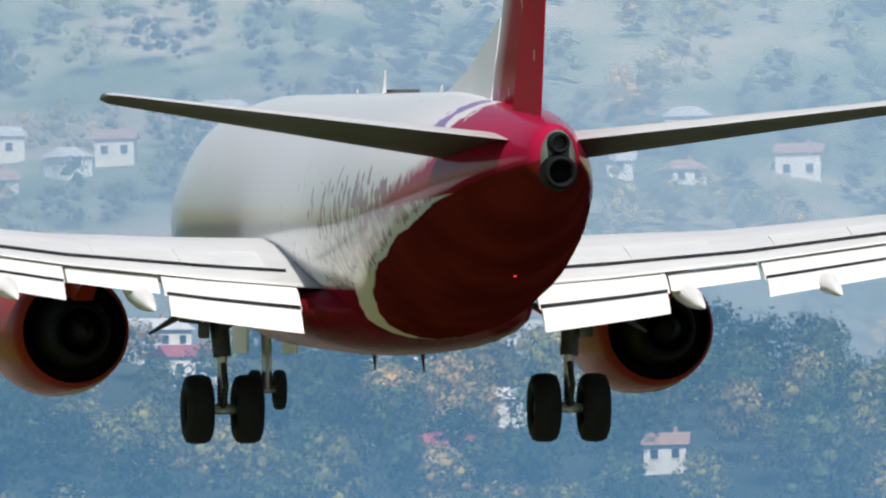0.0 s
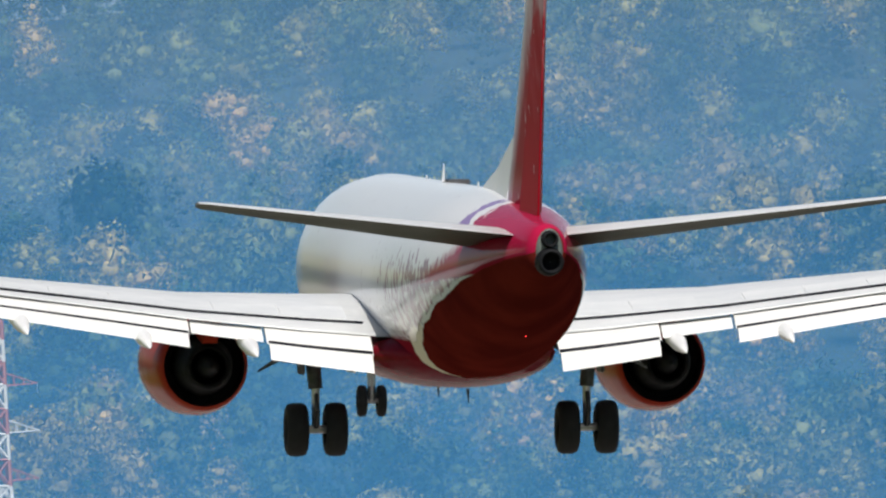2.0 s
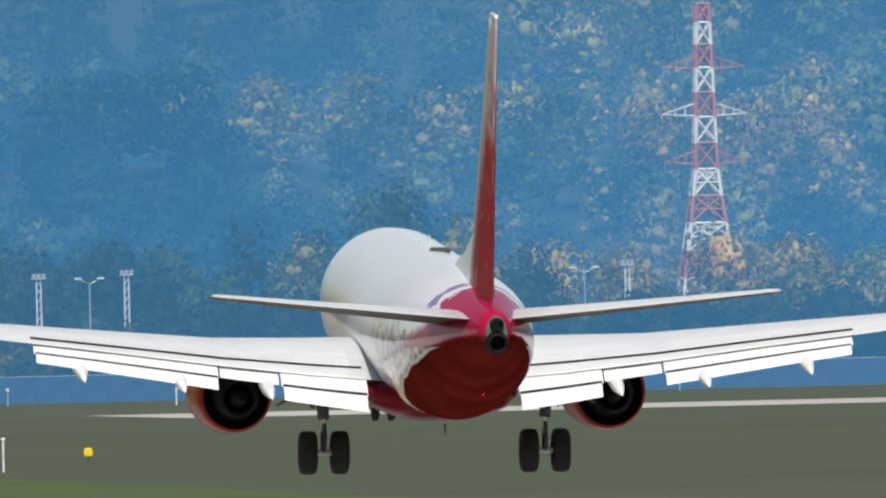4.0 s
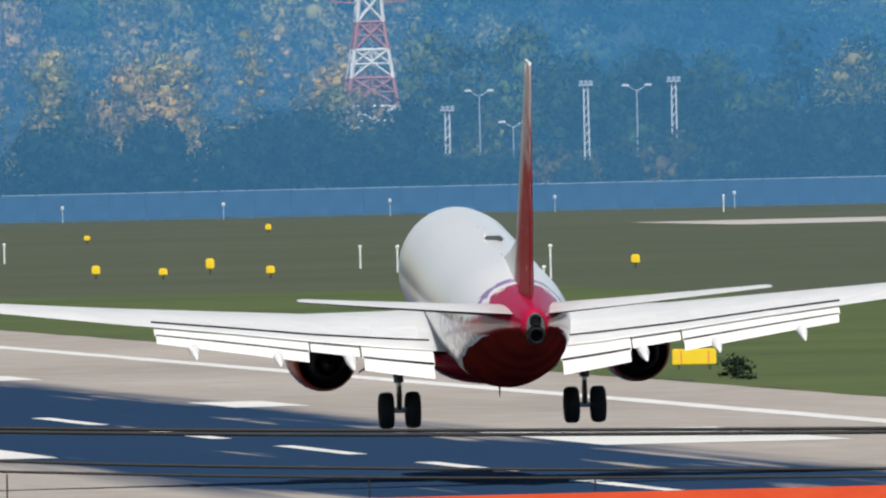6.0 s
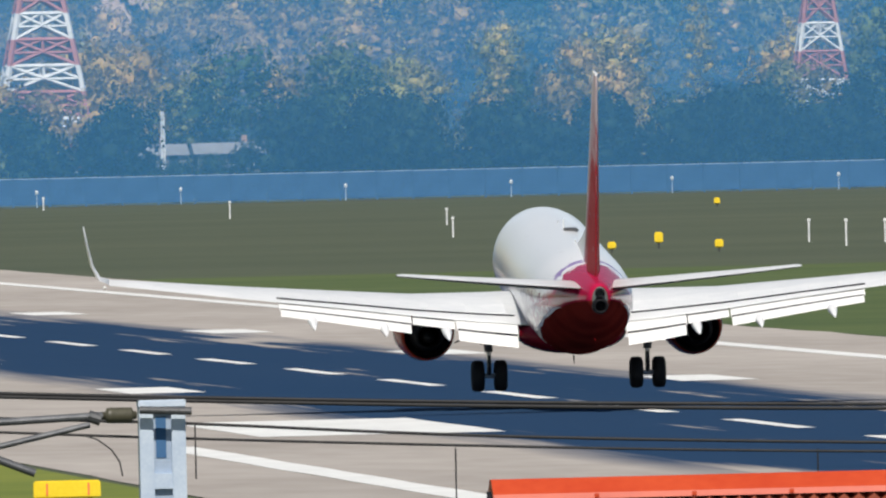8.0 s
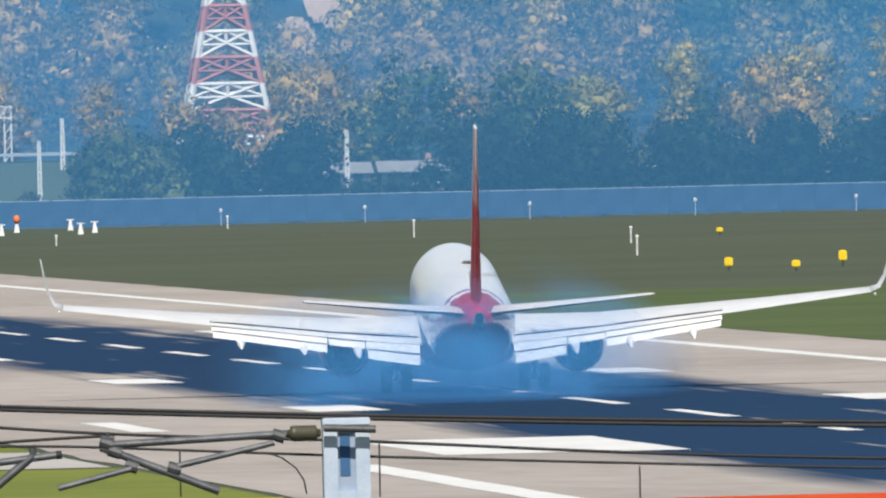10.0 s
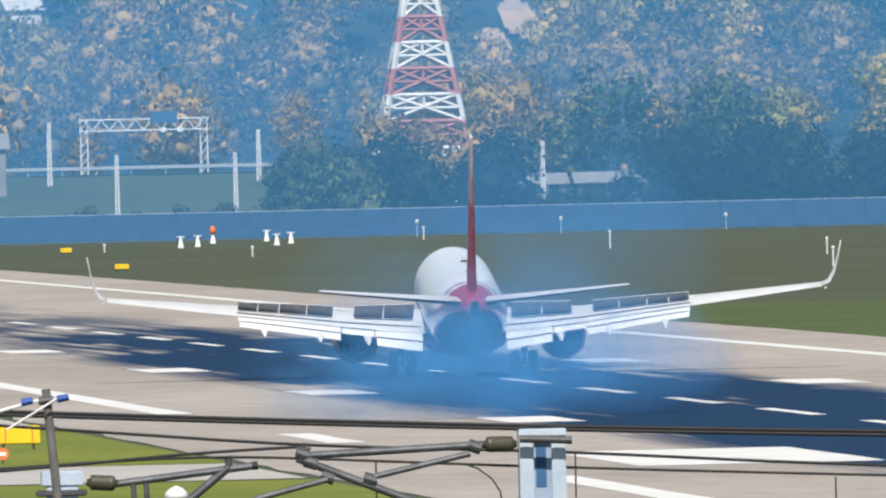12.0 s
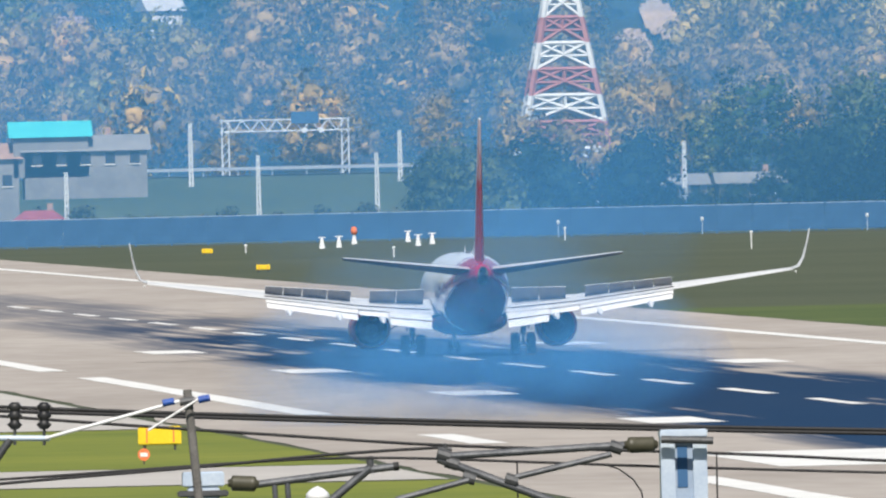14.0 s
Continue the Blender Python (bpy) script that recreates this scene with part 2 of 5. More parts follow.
def tube(bm, a, b, r0, r1=None, n=10, cap=True):
    """A round bar from a to b."""
    a, b = Vector(a), Vector(b)
    r1 = r0 if r1 is None else r1
    q = (b - a).to_track_quat("Z", "Y")
    rings = []
    for c, r in ((a, r0), (b, r1)):
        rings.append([bm.verts.new(c + q @ Vector((r * math.cos(2 * math.pi * i / n), r * math.sin(2 * math.pi * i / n), 0))) for i in range(n)])
    for i in range(n):
        j = (i + 1) % n
        bm.faces.new((rings[0][i], rings[0][j], rings[1][j], rings[1][i]))
    if cap:
        bm.faces.new(rings[0][::-1])
        bm.faces.new(rings[1])
    return bm


def loft(bm, rings, closed=True, cap0=True, cap1=True):
    """Skin a list of rings of points."""
    vs = [[bm.verts.new(p) for p in r] for r in rings]
    n = len(vs[0])
    for a, b in zip(vs, vs[1:]):
        for i in range(n if closed else n - 1):
            j = (i + 1) % n
            bm.faces.new((a[i], a[j], b[j], b[i]))
    if cap0:
        bm.faces.new(vs[0][::-1])
    if cap1:
        bm.faces.new(vs[-1])
    return bm


def lathe(bm, profile, axis=(0, 1, 0), at=(0, 0, 0), n=24, cap=False):
    """Turn a list of (distance along the axis, radius) round it."""
    q = Vector(axis).to_track_quat("Z", "Y")
    rings = [[Vector(at) + q @ Vector((r * math.cos(2 * math.pi * i / n), r * math.sin(2 * math.pi * i / n), d)) for i in range(n)] for d, r in profile]
    return loft(bm, rings, True, cap, cap)


# ---- ground, runway, hills ----
AXIS = 82.5         # the runway's centre line, in x


def height(x, y):
    """The land: a flat airfield, then wooded slopes."""
    if y < 3400:
        return 0.0
    d = y - 3400
    lean = (x - 130) / 500
    h = 0.118 * d * (0.75 + 0.25 * min(1.3, max(0.0, lean))) + 16 * noise.noise((x / 190, y / 240, 3.1)) * min(1, d / 300) + 6 * noise.noise((x / 60, y / 80, 7.7)) * min(1, d / 200)
    h *= min(1.0, d / 140) ** 0.5 if d < 140 else 1.0
    if y > 4330:
        h += (y - 4330) * 0.10
    return max(0.0, h)


def grid(name, xs, ys, zf, material, smooth=True):
    verts = [(x, y, zf(x, y)) for y in ys for x in xs]
    n = len(xs)
    faces = [(j * n + i, j * n + i + 1, (j + 1) * n + i + 1, (j + 1) * n + i) for j in range(len(ys) - 1) for i in range(n - 1)]
    me = bpy.data.meshes.new(name)
    me.from_pydata(verts, [], faces)
    me.materials.append(material)
    for pgn in me.polygons:
        pgn.use_smooth = smooth
    return new(name, me)


def grounds():
    xs = [-9000, -3000, -1500] + [-800 + 40 * i for i in range(58)] + [3000, 9000]
    ys = [-6000, -2000, 0, 600, 1200, 1800, 2400, 3000, 3390] + [3400 + 25 * i for i in range(63)] + [5400, 7000]
    m = surface("meadow_and_scrub", (0.047, 0.064, 0.032), (0.074, 0.086, 0.048), 0.012, 0.9, bump=0.3, fine=0.16)
    # much darker ground colour under the forest
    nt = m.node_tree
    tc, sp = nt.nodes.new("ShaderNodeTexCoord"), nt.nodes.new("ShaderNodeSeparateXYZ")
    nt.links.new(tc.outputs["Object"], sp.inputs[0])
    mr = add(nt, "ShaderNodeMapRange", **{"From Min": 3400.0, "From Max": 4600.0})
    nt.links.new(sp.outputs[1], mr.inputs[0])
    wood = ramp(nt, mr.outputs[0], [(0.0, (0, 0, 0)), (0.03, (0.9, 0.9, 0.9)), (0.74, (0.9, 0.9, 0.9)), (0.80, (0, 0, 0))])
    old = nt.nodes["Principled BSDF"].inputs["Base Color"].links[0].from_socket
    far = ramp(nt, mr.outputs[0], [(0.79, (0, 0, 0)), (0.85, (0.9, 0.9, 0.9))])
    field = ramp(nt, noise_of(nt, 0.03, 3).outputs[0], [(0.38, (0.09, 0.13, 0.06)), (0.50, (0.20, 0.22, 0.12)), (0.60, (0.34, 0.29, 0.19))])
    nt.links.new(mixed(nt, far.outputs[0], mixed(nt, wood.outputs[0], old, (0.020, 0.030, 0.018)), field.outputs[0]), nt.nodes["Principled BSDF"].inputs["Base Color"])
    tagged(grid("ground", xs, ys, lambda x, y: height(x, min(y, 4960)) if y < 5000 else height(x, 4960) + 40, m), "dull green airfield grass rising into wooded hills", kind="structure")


def strip(name, x0, x1, y0, y1, z, material, nx=2, ny=40, wob=0.0, seed=0.0):
    xs = [x0 + (x1 - x0) * i / (nx - 1) for i in range(nx)]
    bm = bmesh.new()
    rows = []
    for j in range(ny + 1):
        y = y0 + (y1 - y0) * j / ny
        o0, o1 = wob * noise.noise((seed, y * 0.05, 0)), wob * noise.noise((seed + 9, y * 0.05, 5))
        rows.append([bm.verts.new((x + (o0 if i == 0 else o1 if i == nx - 1 else 0), y, z)) for i, x in enumerate(xs)])
    for a, b in zip(rows, rows[1:]):
        for i in range(nx - 1):
            bm.faces.new((a[i], a[i + 1], b[i + 1], b[i]))
    return mesh_ob(name, bm, material)


def runway_surface():
    """Pinkish concrete with worn tyre rubber down the middle of the touchdown zone."""
    m, nt, p = nodes_of("rubbered_concrete")
    tc = nt.nodes.new("ShaderNodeTexCoord")
    sp = nt.nodes.new("ShaderNodeSeparateXYZ")
    nt.links.new(tc.outputs["Object"], sp.inputs[0])
    n1, n2 = noise_of(nt, 0.05, 5, stretch=(1, 0.2, 1)), noise_of(nt, 0.5, 3, stretch=(1, 0.2, 1))
    base = ramp(nt, mixed(nt, 0.4, n1.outputs[0], n2.outputs[0]), [(0.35, (0.31, 0.282, 0.258)), (0.65, (0.42, 0.387, 0.358))])
    across = ramp(nt, sp.outputs[0], [(0.0, (0, 0, 0)), (1.0, (1, 1, 1))])
    mr = add(nt, "ShaderNodeMapRange", **{"From Min": AXIS - 30, "From Max": AXIS + 30})
    nt.links.new(sp.outputs[0], mr.inputs[0])
    nt.links.new(mr.outputs[0], across.inputs[0])
    bell = ramp(nt, across.outputs[0], [(0.26, (0, 0, 0)), (0.40, (0.95, 0.95, 0.95)), (0.58, (1, 1, 1)), (0.71, (0, 0, 0))])
    ml = add(nt, "ShaderNodeMapRange", **{"From Min": 700.0, "From Max": 2000.0})
    nt.links.new(sp.outputs[1], ml.inputs[0])
    along = ramp(nt, ml.outputs[0], [(0.06, (0, 0, 0)), (0.16, (1, 1, 1)), (0.52, (1, 1, 1)), (0.63, (0.80, 0.80, 0.80)), (0.78, (0.48, 0.48, 0.48)), (0.95, (0.3, 0.3, 0.3))])
    streak = noise_of(nt, 0.9, 5, stretch=(1, 0.012, 1))
    patchy = noise_of(nt, 0.14, 4, stretch=(1, 0.12, 1))
    f = mixed(nt, 1.0, bell.outputs[0], along.outputs[0], "MULTIPLY")
    s = ramp(nt, mixed(nt, 0.5, streak.outputs[0], patchy.outputs[0]), [(0.34, (0.12, 0.12, 0.12)), (0.47, (0.8, 0.8, 0.8)), (0.56, (1, 1, 1))])
    f = mixed(nt, 1.0, f, s.outputs[0], "MULTIPLY")
    soft = ramp(nt, f, [(0.12, (0, 0, 0)), (0.42, (0.97, 0.97, 0.97))])
    nt.links.new(mixed(nt, soft.outputs[0], base.outputs[0], (0.007, 0.036, 0.092)), p.inputs["Base Color"])
    p.inputs["Roughness"].default_value = 0.95
    p.inputs["Specular IOR Level"].default_value = 0.04
    bumped(nt, p, n2.outputs[0], 0.3, 0.01)
    return m


def airfield():
    rw = tagged(strip("runway", AXIS - 28.8, AXIS + 33, 610, 3190, 0.02, runway_surface(), 9, 200, 0.5), "pinkish concrete runway blackened by tyre rubber", kind="structure")
    k = [0]

    def mark(x0, x1, y0, y1, label):
        k[0] += 1
        ob = strip("marking", x0, x1, y0, y1, 0.032, PAINT, 2, max(2, int((y1 - y0) / 6)), 0.12, k[0] * 3.7)
        ob.parent = rw
        ob["label"] = label
    y = 643.8
    while y < 3100:
        mark(AXIS - 0.35, AXIS + 0.35, y, y + 31, "white centre line dash")
        y += 57.2
    for y in (857, 1167, 1310, 1455, 1607):
        for s in (-1, 1):
            mark(AXIS + s * 10.8 - 1.5, AXIS + s * 10.8 + 1.5, y - 12, y + 12, "white touchdown bar")
    for s in (-1, 1):
        mark(AXIS + s * 13.4 - 4.2, AXIS + s * 13.4 + 4.2, 997, 1046, "wide white aiming point bar")
    for a, b in ((640, 974), (1094, 1132), (1223, 1445), (1490, 3100)):
        mark(59.8, 61.2, a, b, "white edge line")
    mark(106.0, 107.4, 640, 3100, "white edge line")
    tagged(strip("taxiway", -160, AXIS - 29.4, 985, 1035, 0.024, APRON, 12, 4), "pale concrete taxiway", kind="structure")
    tagged(strip("grass", -170, AXIS - 29.2, 250, 983, 0.012, GRASS_NEAR, 12, 30), "vivid green mown grass beside the runway", kind="structure")
    tagged(strip("grass", -170, AXIS - 29.2, 1037, 1178, 0.012, GRASS_NEAR, 12, 30), "vivid green mown grass beside the runway", kind="structure")
    tagged(strip("taxiway", -160, AXIS - 29.4, 1180, 1700, 0.024, APRON, 12, 10), "wide pale concrete taxiway beside the runway", kind="structure")
    verge = surface("runway_verge_grass", (0.042, 0.074, 0.014), (0.086, 0.118, 0.028), 0.03, 0.9, fine=0.3)
    tagged(strip("grass", AXIS + 33.2, 172, 600, 1900, 0.012, verge, 12, 60, 1.5), "green mown grass beside the runway", kind="structure")
    tagged(strip("apron", 271, 900, 2800, 2915, 0.02, APRON, 12, 6), "pale concrete taxiway beyond the grass", kind="structure")


grounds()
airfield()

# ---- the airliner ----


def foil(chord, thick, n=9):
    """A rounded wing section: (distance behind the leading edge, height)."""
    top, low = [], []
    for i in range(n + 1):
        u = 0.5 - 0.5 * math.cos(math.pi * i / n)
        t = 5 * thick * (0.2969 * math.sqrt(u) - 0.126 * u - 0.3516 * u * u + 0.2843 * u ** 3 - 0.1036 * u ** 4)
        camber = 0.03 * math.sin(math.pi * u)
        top.append((u * chord, (camber + t) * chord))
        low.append((u * chord, (camber - t * 0.8) * chord))
    return top + low[::-1][1:-1]


def wing_panel(stations, s, thick0=0.12, thick1=0.10, rise=-0.02):
    """stations: (x out, y of leading edge, z, chord); s: the side."""
    rings = []
    for i, (x, y, z, c) in enumerate(stations):
        th = thick0 + (thick1 - thick0) * i / (len(stations) - 1)
        r = [(s * x, y - d, z + h + rise * d) for d, h in foil(c, th)]
        rings.append(r if s > 0 else r[::-1])
    return loft(bmesh.new(), rings)


def hull_rings():
    # (y, half width, half height, z of the centre)
    sec = [(19.4, 0.05, 0.05, 2.75), (19.1, 0.42, 0.42, 2.76), (18.4, 0.85, 0.86, 2.82), (17.2, 1.28, 1.35, 2.98), (15.6, 1.62, 1.72, 3.15), (13.5, 1.83, 1.95, 3.26),
           (11.5, 1.88, 2.0, 3.30), (6, 1.88, 2.0, 3.30), (0, 1.88, 2.0, 3.30), (-5, 1.88, 2.0, 3.30), (-7, 1.87, 1.96, 3.34), (-9, 1.79, 1.82, 3.46), (-11, 1.61, 1.60, 3.62),
           (-13, 1.36, 1.34, 3.80), (-15, 1.02, 1.04, 3.98), (-16.6, 0.70, 0.76, 4.12), (-17.8, 0.44, 0.55, 4.22), (-18.4, 0.30, 0.44, 4.25)]
    out = []
    n = 40
    for y, w, h, z in sec:
        out.append([(w * math.cos(2 * math.pi * i / n), y, z + h * math.sin(2 * math.pi * i / n)) for i in range(n)])
    return out


def gear_wheel(parent, x, y, z, r, w):
    wheel = part("wheel", lathe(bmesh.new(), [(-w * 0.25, r * 0.10), (-w * 0.25, r * 0.5), (w * 0.25, r * 0.5), (w * 0.25, r * 0.10)], (1, 0, 0), (0, 0, 0), 20, True), METAL, parent)
    wheel.location = (x, y, z)
    prof = [(-w * 0.36, r * 0.52), (-w * 0.47, r * 0.62), (-w * 0.5, r * 0.78), (-w * 0.42, r * 0.93), (-w * 0.25, r * 0.99), (0, r), (w * 0.25, r * 0.99), (w * 0.42, r * 0.93), (w * 0.5, r * 0.78), (w * 0.47, r * 0.62), (w * 0.36, r * 0.52)]
    part("tyre", lathe(bmesh.new(), prof, (1, 0, 0), (0, 0, 0), 32), RUBBER, wheel, "", True)
    part("hub_cap", lathe(bmesh.new(), [(-w * 0.33, 0.01), (-w * 0.33, r * 0.3), (-w * 0.26, r * 0.42), (w * 0.26, r * 0.42), (w * 0.33, r * 0.3), (w * 0.33, 0.01)], (1, 0, 0), (0, 0, 0), 14), STEEL_DARK, wheel)
    return wheel


WING = [(1.5, 5.9, 2.28, 8.3), (3.2, 5.0, 2.40, 7.2), (5.6, 3.55, 2.62, 5.5), (8.5, 1.95, 3.00, 4.3), (12.0, 0.02, 3.45, 3.1), (15.0, -1.62, 3.86, 2.15), (16.7, -2.56, 4.09, 1.62)]


def wing_at(x):
    for a, b in zip(WING, WING[1:]):
        if a[0] <= x <= b[0]:
            u = (x - a[0]) / (b[0] - a[0])
            return tuple(p + (q - p) * u for p, q in zip(a, b))
    return WING[-1]


def flap_panel(x0, x1, s, back, drop, chord, tilt):
    """One slotted flap slab behind the trailing edge."""
    rings = []
    for i in range(4):
        x = x0 + (x1 - x0) * i / 3
        _, le, z, c = wing_at(x)
        te, k = le - c, 0.25 + 0.75 * c / 8
        ca, sa = math.cos(radians(tilt)), math.sin(radians(tilt))
        r = []
        for d, h in foil(chord * k, 0.16, 6):
            r.append((s * x, te + 0.28 - back * k - d * ca - h * sa, z - 0.02 * c - 0.02 - drop * k - d * sa + h * ca))
        rings.append(r if s > 0 else r[::-1])
    return loft(bmesh.new(), rings)


SPOILERS, SLIDING = [], []


def airliner():
    plane = tagged(empty("airliner"), "white and red twin-jet airliner landing with flaps and wheels down", "airplane")
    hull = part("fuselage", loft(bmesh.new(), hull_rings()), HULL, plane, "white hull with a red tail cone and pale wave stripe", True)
    hull.data.polygons[0].use_smooth = True
    # belly fairing between the wings
    rings = []
    for y, w, h in ((8.2, 0.5, 0.15), (7.0, 1.5, 0.5), (5, 1.95, 0.72), (0, 2.05, 0.78), (-2.0, 1.98, 0.74), (-3.2, 1.7, 0.6), (-4.2, 1.0, 0.35), (-4.9, 0.3, 0.05)):
        rings.append([(w * math.cos(2 * math.pi * i / 24), y, 1.78 + h * math.sin(2 * math.pi * i / 24) * (1.0 if i > 12 else 0.8)) for i in range(24)])
    part("belly_fairing", loft(bmesh.new(), rings), RED, plane, "dark red wing root fairing", True)
    for s in (-1, 1):
        wing = part("wing", wing_panel(WING, s), WING_GREY, plane, "pale grey swept wing", True)
        # dark hinge gap along the rear of the wing
        bm = bmesh.new()
        for a, b in ((2.0, 10.6),):
            pts = []
            for i in range(13):
                x = a + (b - a) * i / 12
                _, le, z, c = wing_at(x)
                pts.append((x, le - c * 0.885, z + 0.0095 * c + 0.012))
            for p, q in zip(pts, pts[1:]):
                v = [bm.verts.new((s * e[0], e[1] + dy, e[2] + dz)) for e, dy, dz in ((p, 0.03, 0.035), (q, 0.03, 0.035), (q, -0.02, -0.02), (p, -0.02, -0.02))]
                bm.faces.new(v if s > 0 else v[::-1])
        part("hinge_gap", bm, DARK_TRIM_SHADE, wing)
        # slotted flaps in two tiers
        for x0, x1 in ((1.95, 4.15), (5.75, 10.55)):
            part("flap", flap_panel(x0, x1, s, 0.0, 0.0, 1.0, 22), FLAP_GREY, plane, "lowered pale grey flap")
            part("rear_flap", flap_panel(x0 + 0.03, x1 - 0.05, s, 0.88, 0.36, 0.62, 38), FLAP_GREY, plane, "lowered rear flap")
            # added dark strip drawn as the shadow in the slot between the tiers
            part("flap_slot_shade", flap_panel(x0 + 0.02, x1 - 0.04, s, 0.84, 0.29, 0.12, 34), DARK_TRIM_SHADE, plane)
        part("flap", flap_panel(4.2, 5.7, s, 0.0, 0.02, 0.8, 24), FLAP_GREY, plane, "short flap behind the engine")
        # flap track fairings
        for x, tip in ((4.5, 1.80), (6.75, 2.0), (9.35, 2.32)):
            _, le, z, c = wing_at(x)
            a, b = Vector((s * x, le - c + 1.5, z - 0.32)), Vector((s * x, le - c - 2.0, tip - 0.02))
            ln = (b - a).length
            prof = [(0, 0.03), (0.25, 0.13), (ln * 0.35, 0.19), (ln * 0.62, 0.17), (ln * 0.85, 0.09), (ln, 0.015)]
            part("flap_track_fairing", lathe(bmesh.new(), prof, b - a, a, 12, True), WHITE, plane, "", True)
        # spoilers: panels that rise after touchdown
        for x0, x1 in ((2.3, 3.7), (3.75, 5.1), (6.1, 7.3), (7.35, 8.6), (8.65, 9.6), (9.65, 10.55)):
            _, le0, z0, c0 = wing_at(x0)
            _, le1, z1, c1 = wing_at(x1)
            w0, w1 = 0.13 * c0 + 0.18, 0.13 * c1 + 0.18
            ya, yb = le0 - c0 * 0.70, le1 - c1 * 0.70
            za, zb = z0 + 0.062 * c0 - 0.02 * c0 * 0.70 + 0.012, z1 + 0.062 * c1 - 0.02 * c1 * 0.70 + 0.012
            dx, dy, dz = s * (x1 - x0), yb - ya, zb - za
            sl = -0.205
            top = [(0, 0, 0), (dx, dy, dz), (dx, dy - w1, dz + sl * w1), (0, -w0, sl * w0)]
            bm = bmesh.new()
            up = [bm.verts.new(p) for p in top]
            lo = [bm.verts.new((p[0], p[1], p[2] - 0.03)) for p in top]
            if s < 0:
                up, lo = up[::-1], lo[::-1]
            bm.faces.new(up[::-1])
            bm.faces.new(lo)
            for i in range(4):
                bm.faces.new((up[i], up[(i + 1) % 4], lo[(i + 1) % 4], lo[i]))
            bmesh.ops.recalc_face_normals(bm, faces=bm.faces[:])
            sp = part("spoiler", bm, WING_GREY, plane, "grey spoiler panel, its underside painted dark for shade")
            # second, darker material paints shade onto the faces that look down
            sp.data.materials.append(SPOILER_SHADE)
            for pgn in sp.data.polygons:
                pgn.material_index = 1 if pgn.normal.z < -0.5 else 0
            sp.location = (s * x0, ya, za)
            SPOILERS.append((sp, Vector((s * x0, ya, za)), Vector((dx, dy, dz)).normalized() * s))
        # winglet
        st = [(16.7, -2.56, 4.09, 1.62), (17.05, -2.85, 4.24, 1.45), (17.3, -3.2, 4.72, 1.15), (17.48, -3.75, 5.5, 0.8), (17.6, -4.2, 6.2, 0.5)]
        rings = []
        for i, (x, y, z, c) in enumerate(st):
            lean = (0.35, 0.8, 1.25, 1.38, 1.38)[i]
            r = [(s * (x - h * math.sin(lean)), y - d, z + h * math.cos(lean)) for d, h in foil(c, 0.10)]
            rings.append(r if s > 0 else r[::-1])
        part("winglet", loft(bmesh.new(), rings), WHITE, plane, "upturned white winglet", True)
        # tailplane
        st = [(0.35, -12.9, 4.16, 3.9), (2.5, -14.35, 4.46, 3.1), (5.0, -16.0, 4.82, 2.15), (7.0, -17.35, 5.12, 1.35), (7.18, -17.75, 5.17, 0.9)]
        tail = part("tailplane", wing_panel(st, s, 0.10, 0.09, 0.085), TAIL_SHADE, plane, "tailplane, pale above, its shade painted dark grey below", True)
        # faces turned down keep the dark grey: the underside's shade as colour
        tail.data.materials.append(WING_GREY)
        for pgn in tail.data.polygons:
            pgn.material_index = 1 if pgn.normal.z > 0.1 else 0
        # engine
        cx, cz, y0 = s * 4.86, 1.42, 7.6
        eng = part("engine", lathe(bmesh.new(), [(0.0, 0.78), (-0.05, 0.86), (0.0, 0.93), (0.4, 1.03), (1.4, 1.10), (2.6, 1.08), (3.7, 0.98), (4.25, 0.90), (4.28, 0.86)], (0, -1, 0), (cx, y0, cz), 36), COWL, plane, "orange-red engine cowl", True)
        part("inlet_lip", lathe(bmesh.new(), [(0.12, 0.80), (-0.06, 0.80), (-0.10, 0.87), (-0.06, 0.94), (0.10, 0.985)], (0, -1, 0), (cx, y0, cz), 36), METAL, eng, "polished inlet lip", True)
        # duct lining coloured near-black to paint the shade inside the cowl
        part("fan_duct", lathe(bmesh.new(), [(4.27, 0.86), (4.2, 0.84), (3.4, 0.83), (3.4, 0.1)], (0, -1, 0), (cx, y0, cz), 30), DARK_TRIM_SHADE, eng)
        part("core_nozzle", lathe(bmesh.new(), [(3.2, 0.66), (4.2, 0.62), (4.9, 0.50), (5.25, 0.43), (5.24, 0.38), (4.6, 0.38)], (0, -1, 0), (cx, y0, cz), 28), SOOT, eng, "sooty core nozzle", True)
        part("exhaust_plug", lathe(bmesh.new(), [(4.4, 0.30), (5.1, 0.24), (5.7, 0.12), (5.95, 0.02)], (0, -1, 0), (cx, y0, cz), 20), SOOT, eng, "", True)
        bm = bmesh.new()
        loft(bm, [[(cx - w, y, z) for w, y, z in ((-0.16, 6.6, cz + 0.9), (0.16, 6.6, cz + 0.9), (0.16, 2.2, cz + 0.5), (-0.16, 2.2, cz + 0.5))],
                  [(cx - w, y, z) for w, y, z in ((-0.12, 4.4, 2.62), (0.12, 4.4, 2.62), (0.12, 0.8, 2.4), (-0.12, 0.8, 2.4))]])
        part("pylon", bm, COWL, eng)
        # main landing gear
        gx = s * 2.86
        gear = part("main_gear_leg", tube(bmesh.new(), (gx, 0, 1.0), (gx + s * 0.12, 0.1, 2.4), 0.15, 0.17, 14), STEEL_DARK, plane, "dark steel main gear leg")
        piston = part("shock_piston", tube(tube(bmesh.new(), (gx, 0, 0.5), (gx, 0, 1.6), 0.085), (gx - 0.5, 0, 0.565), (gx + 0.5, 0, 0.565), 0.09), METAL, plane, "bright steel piston and axle")
        SLIDING.append((piston, Vector((0, 0, 0))))
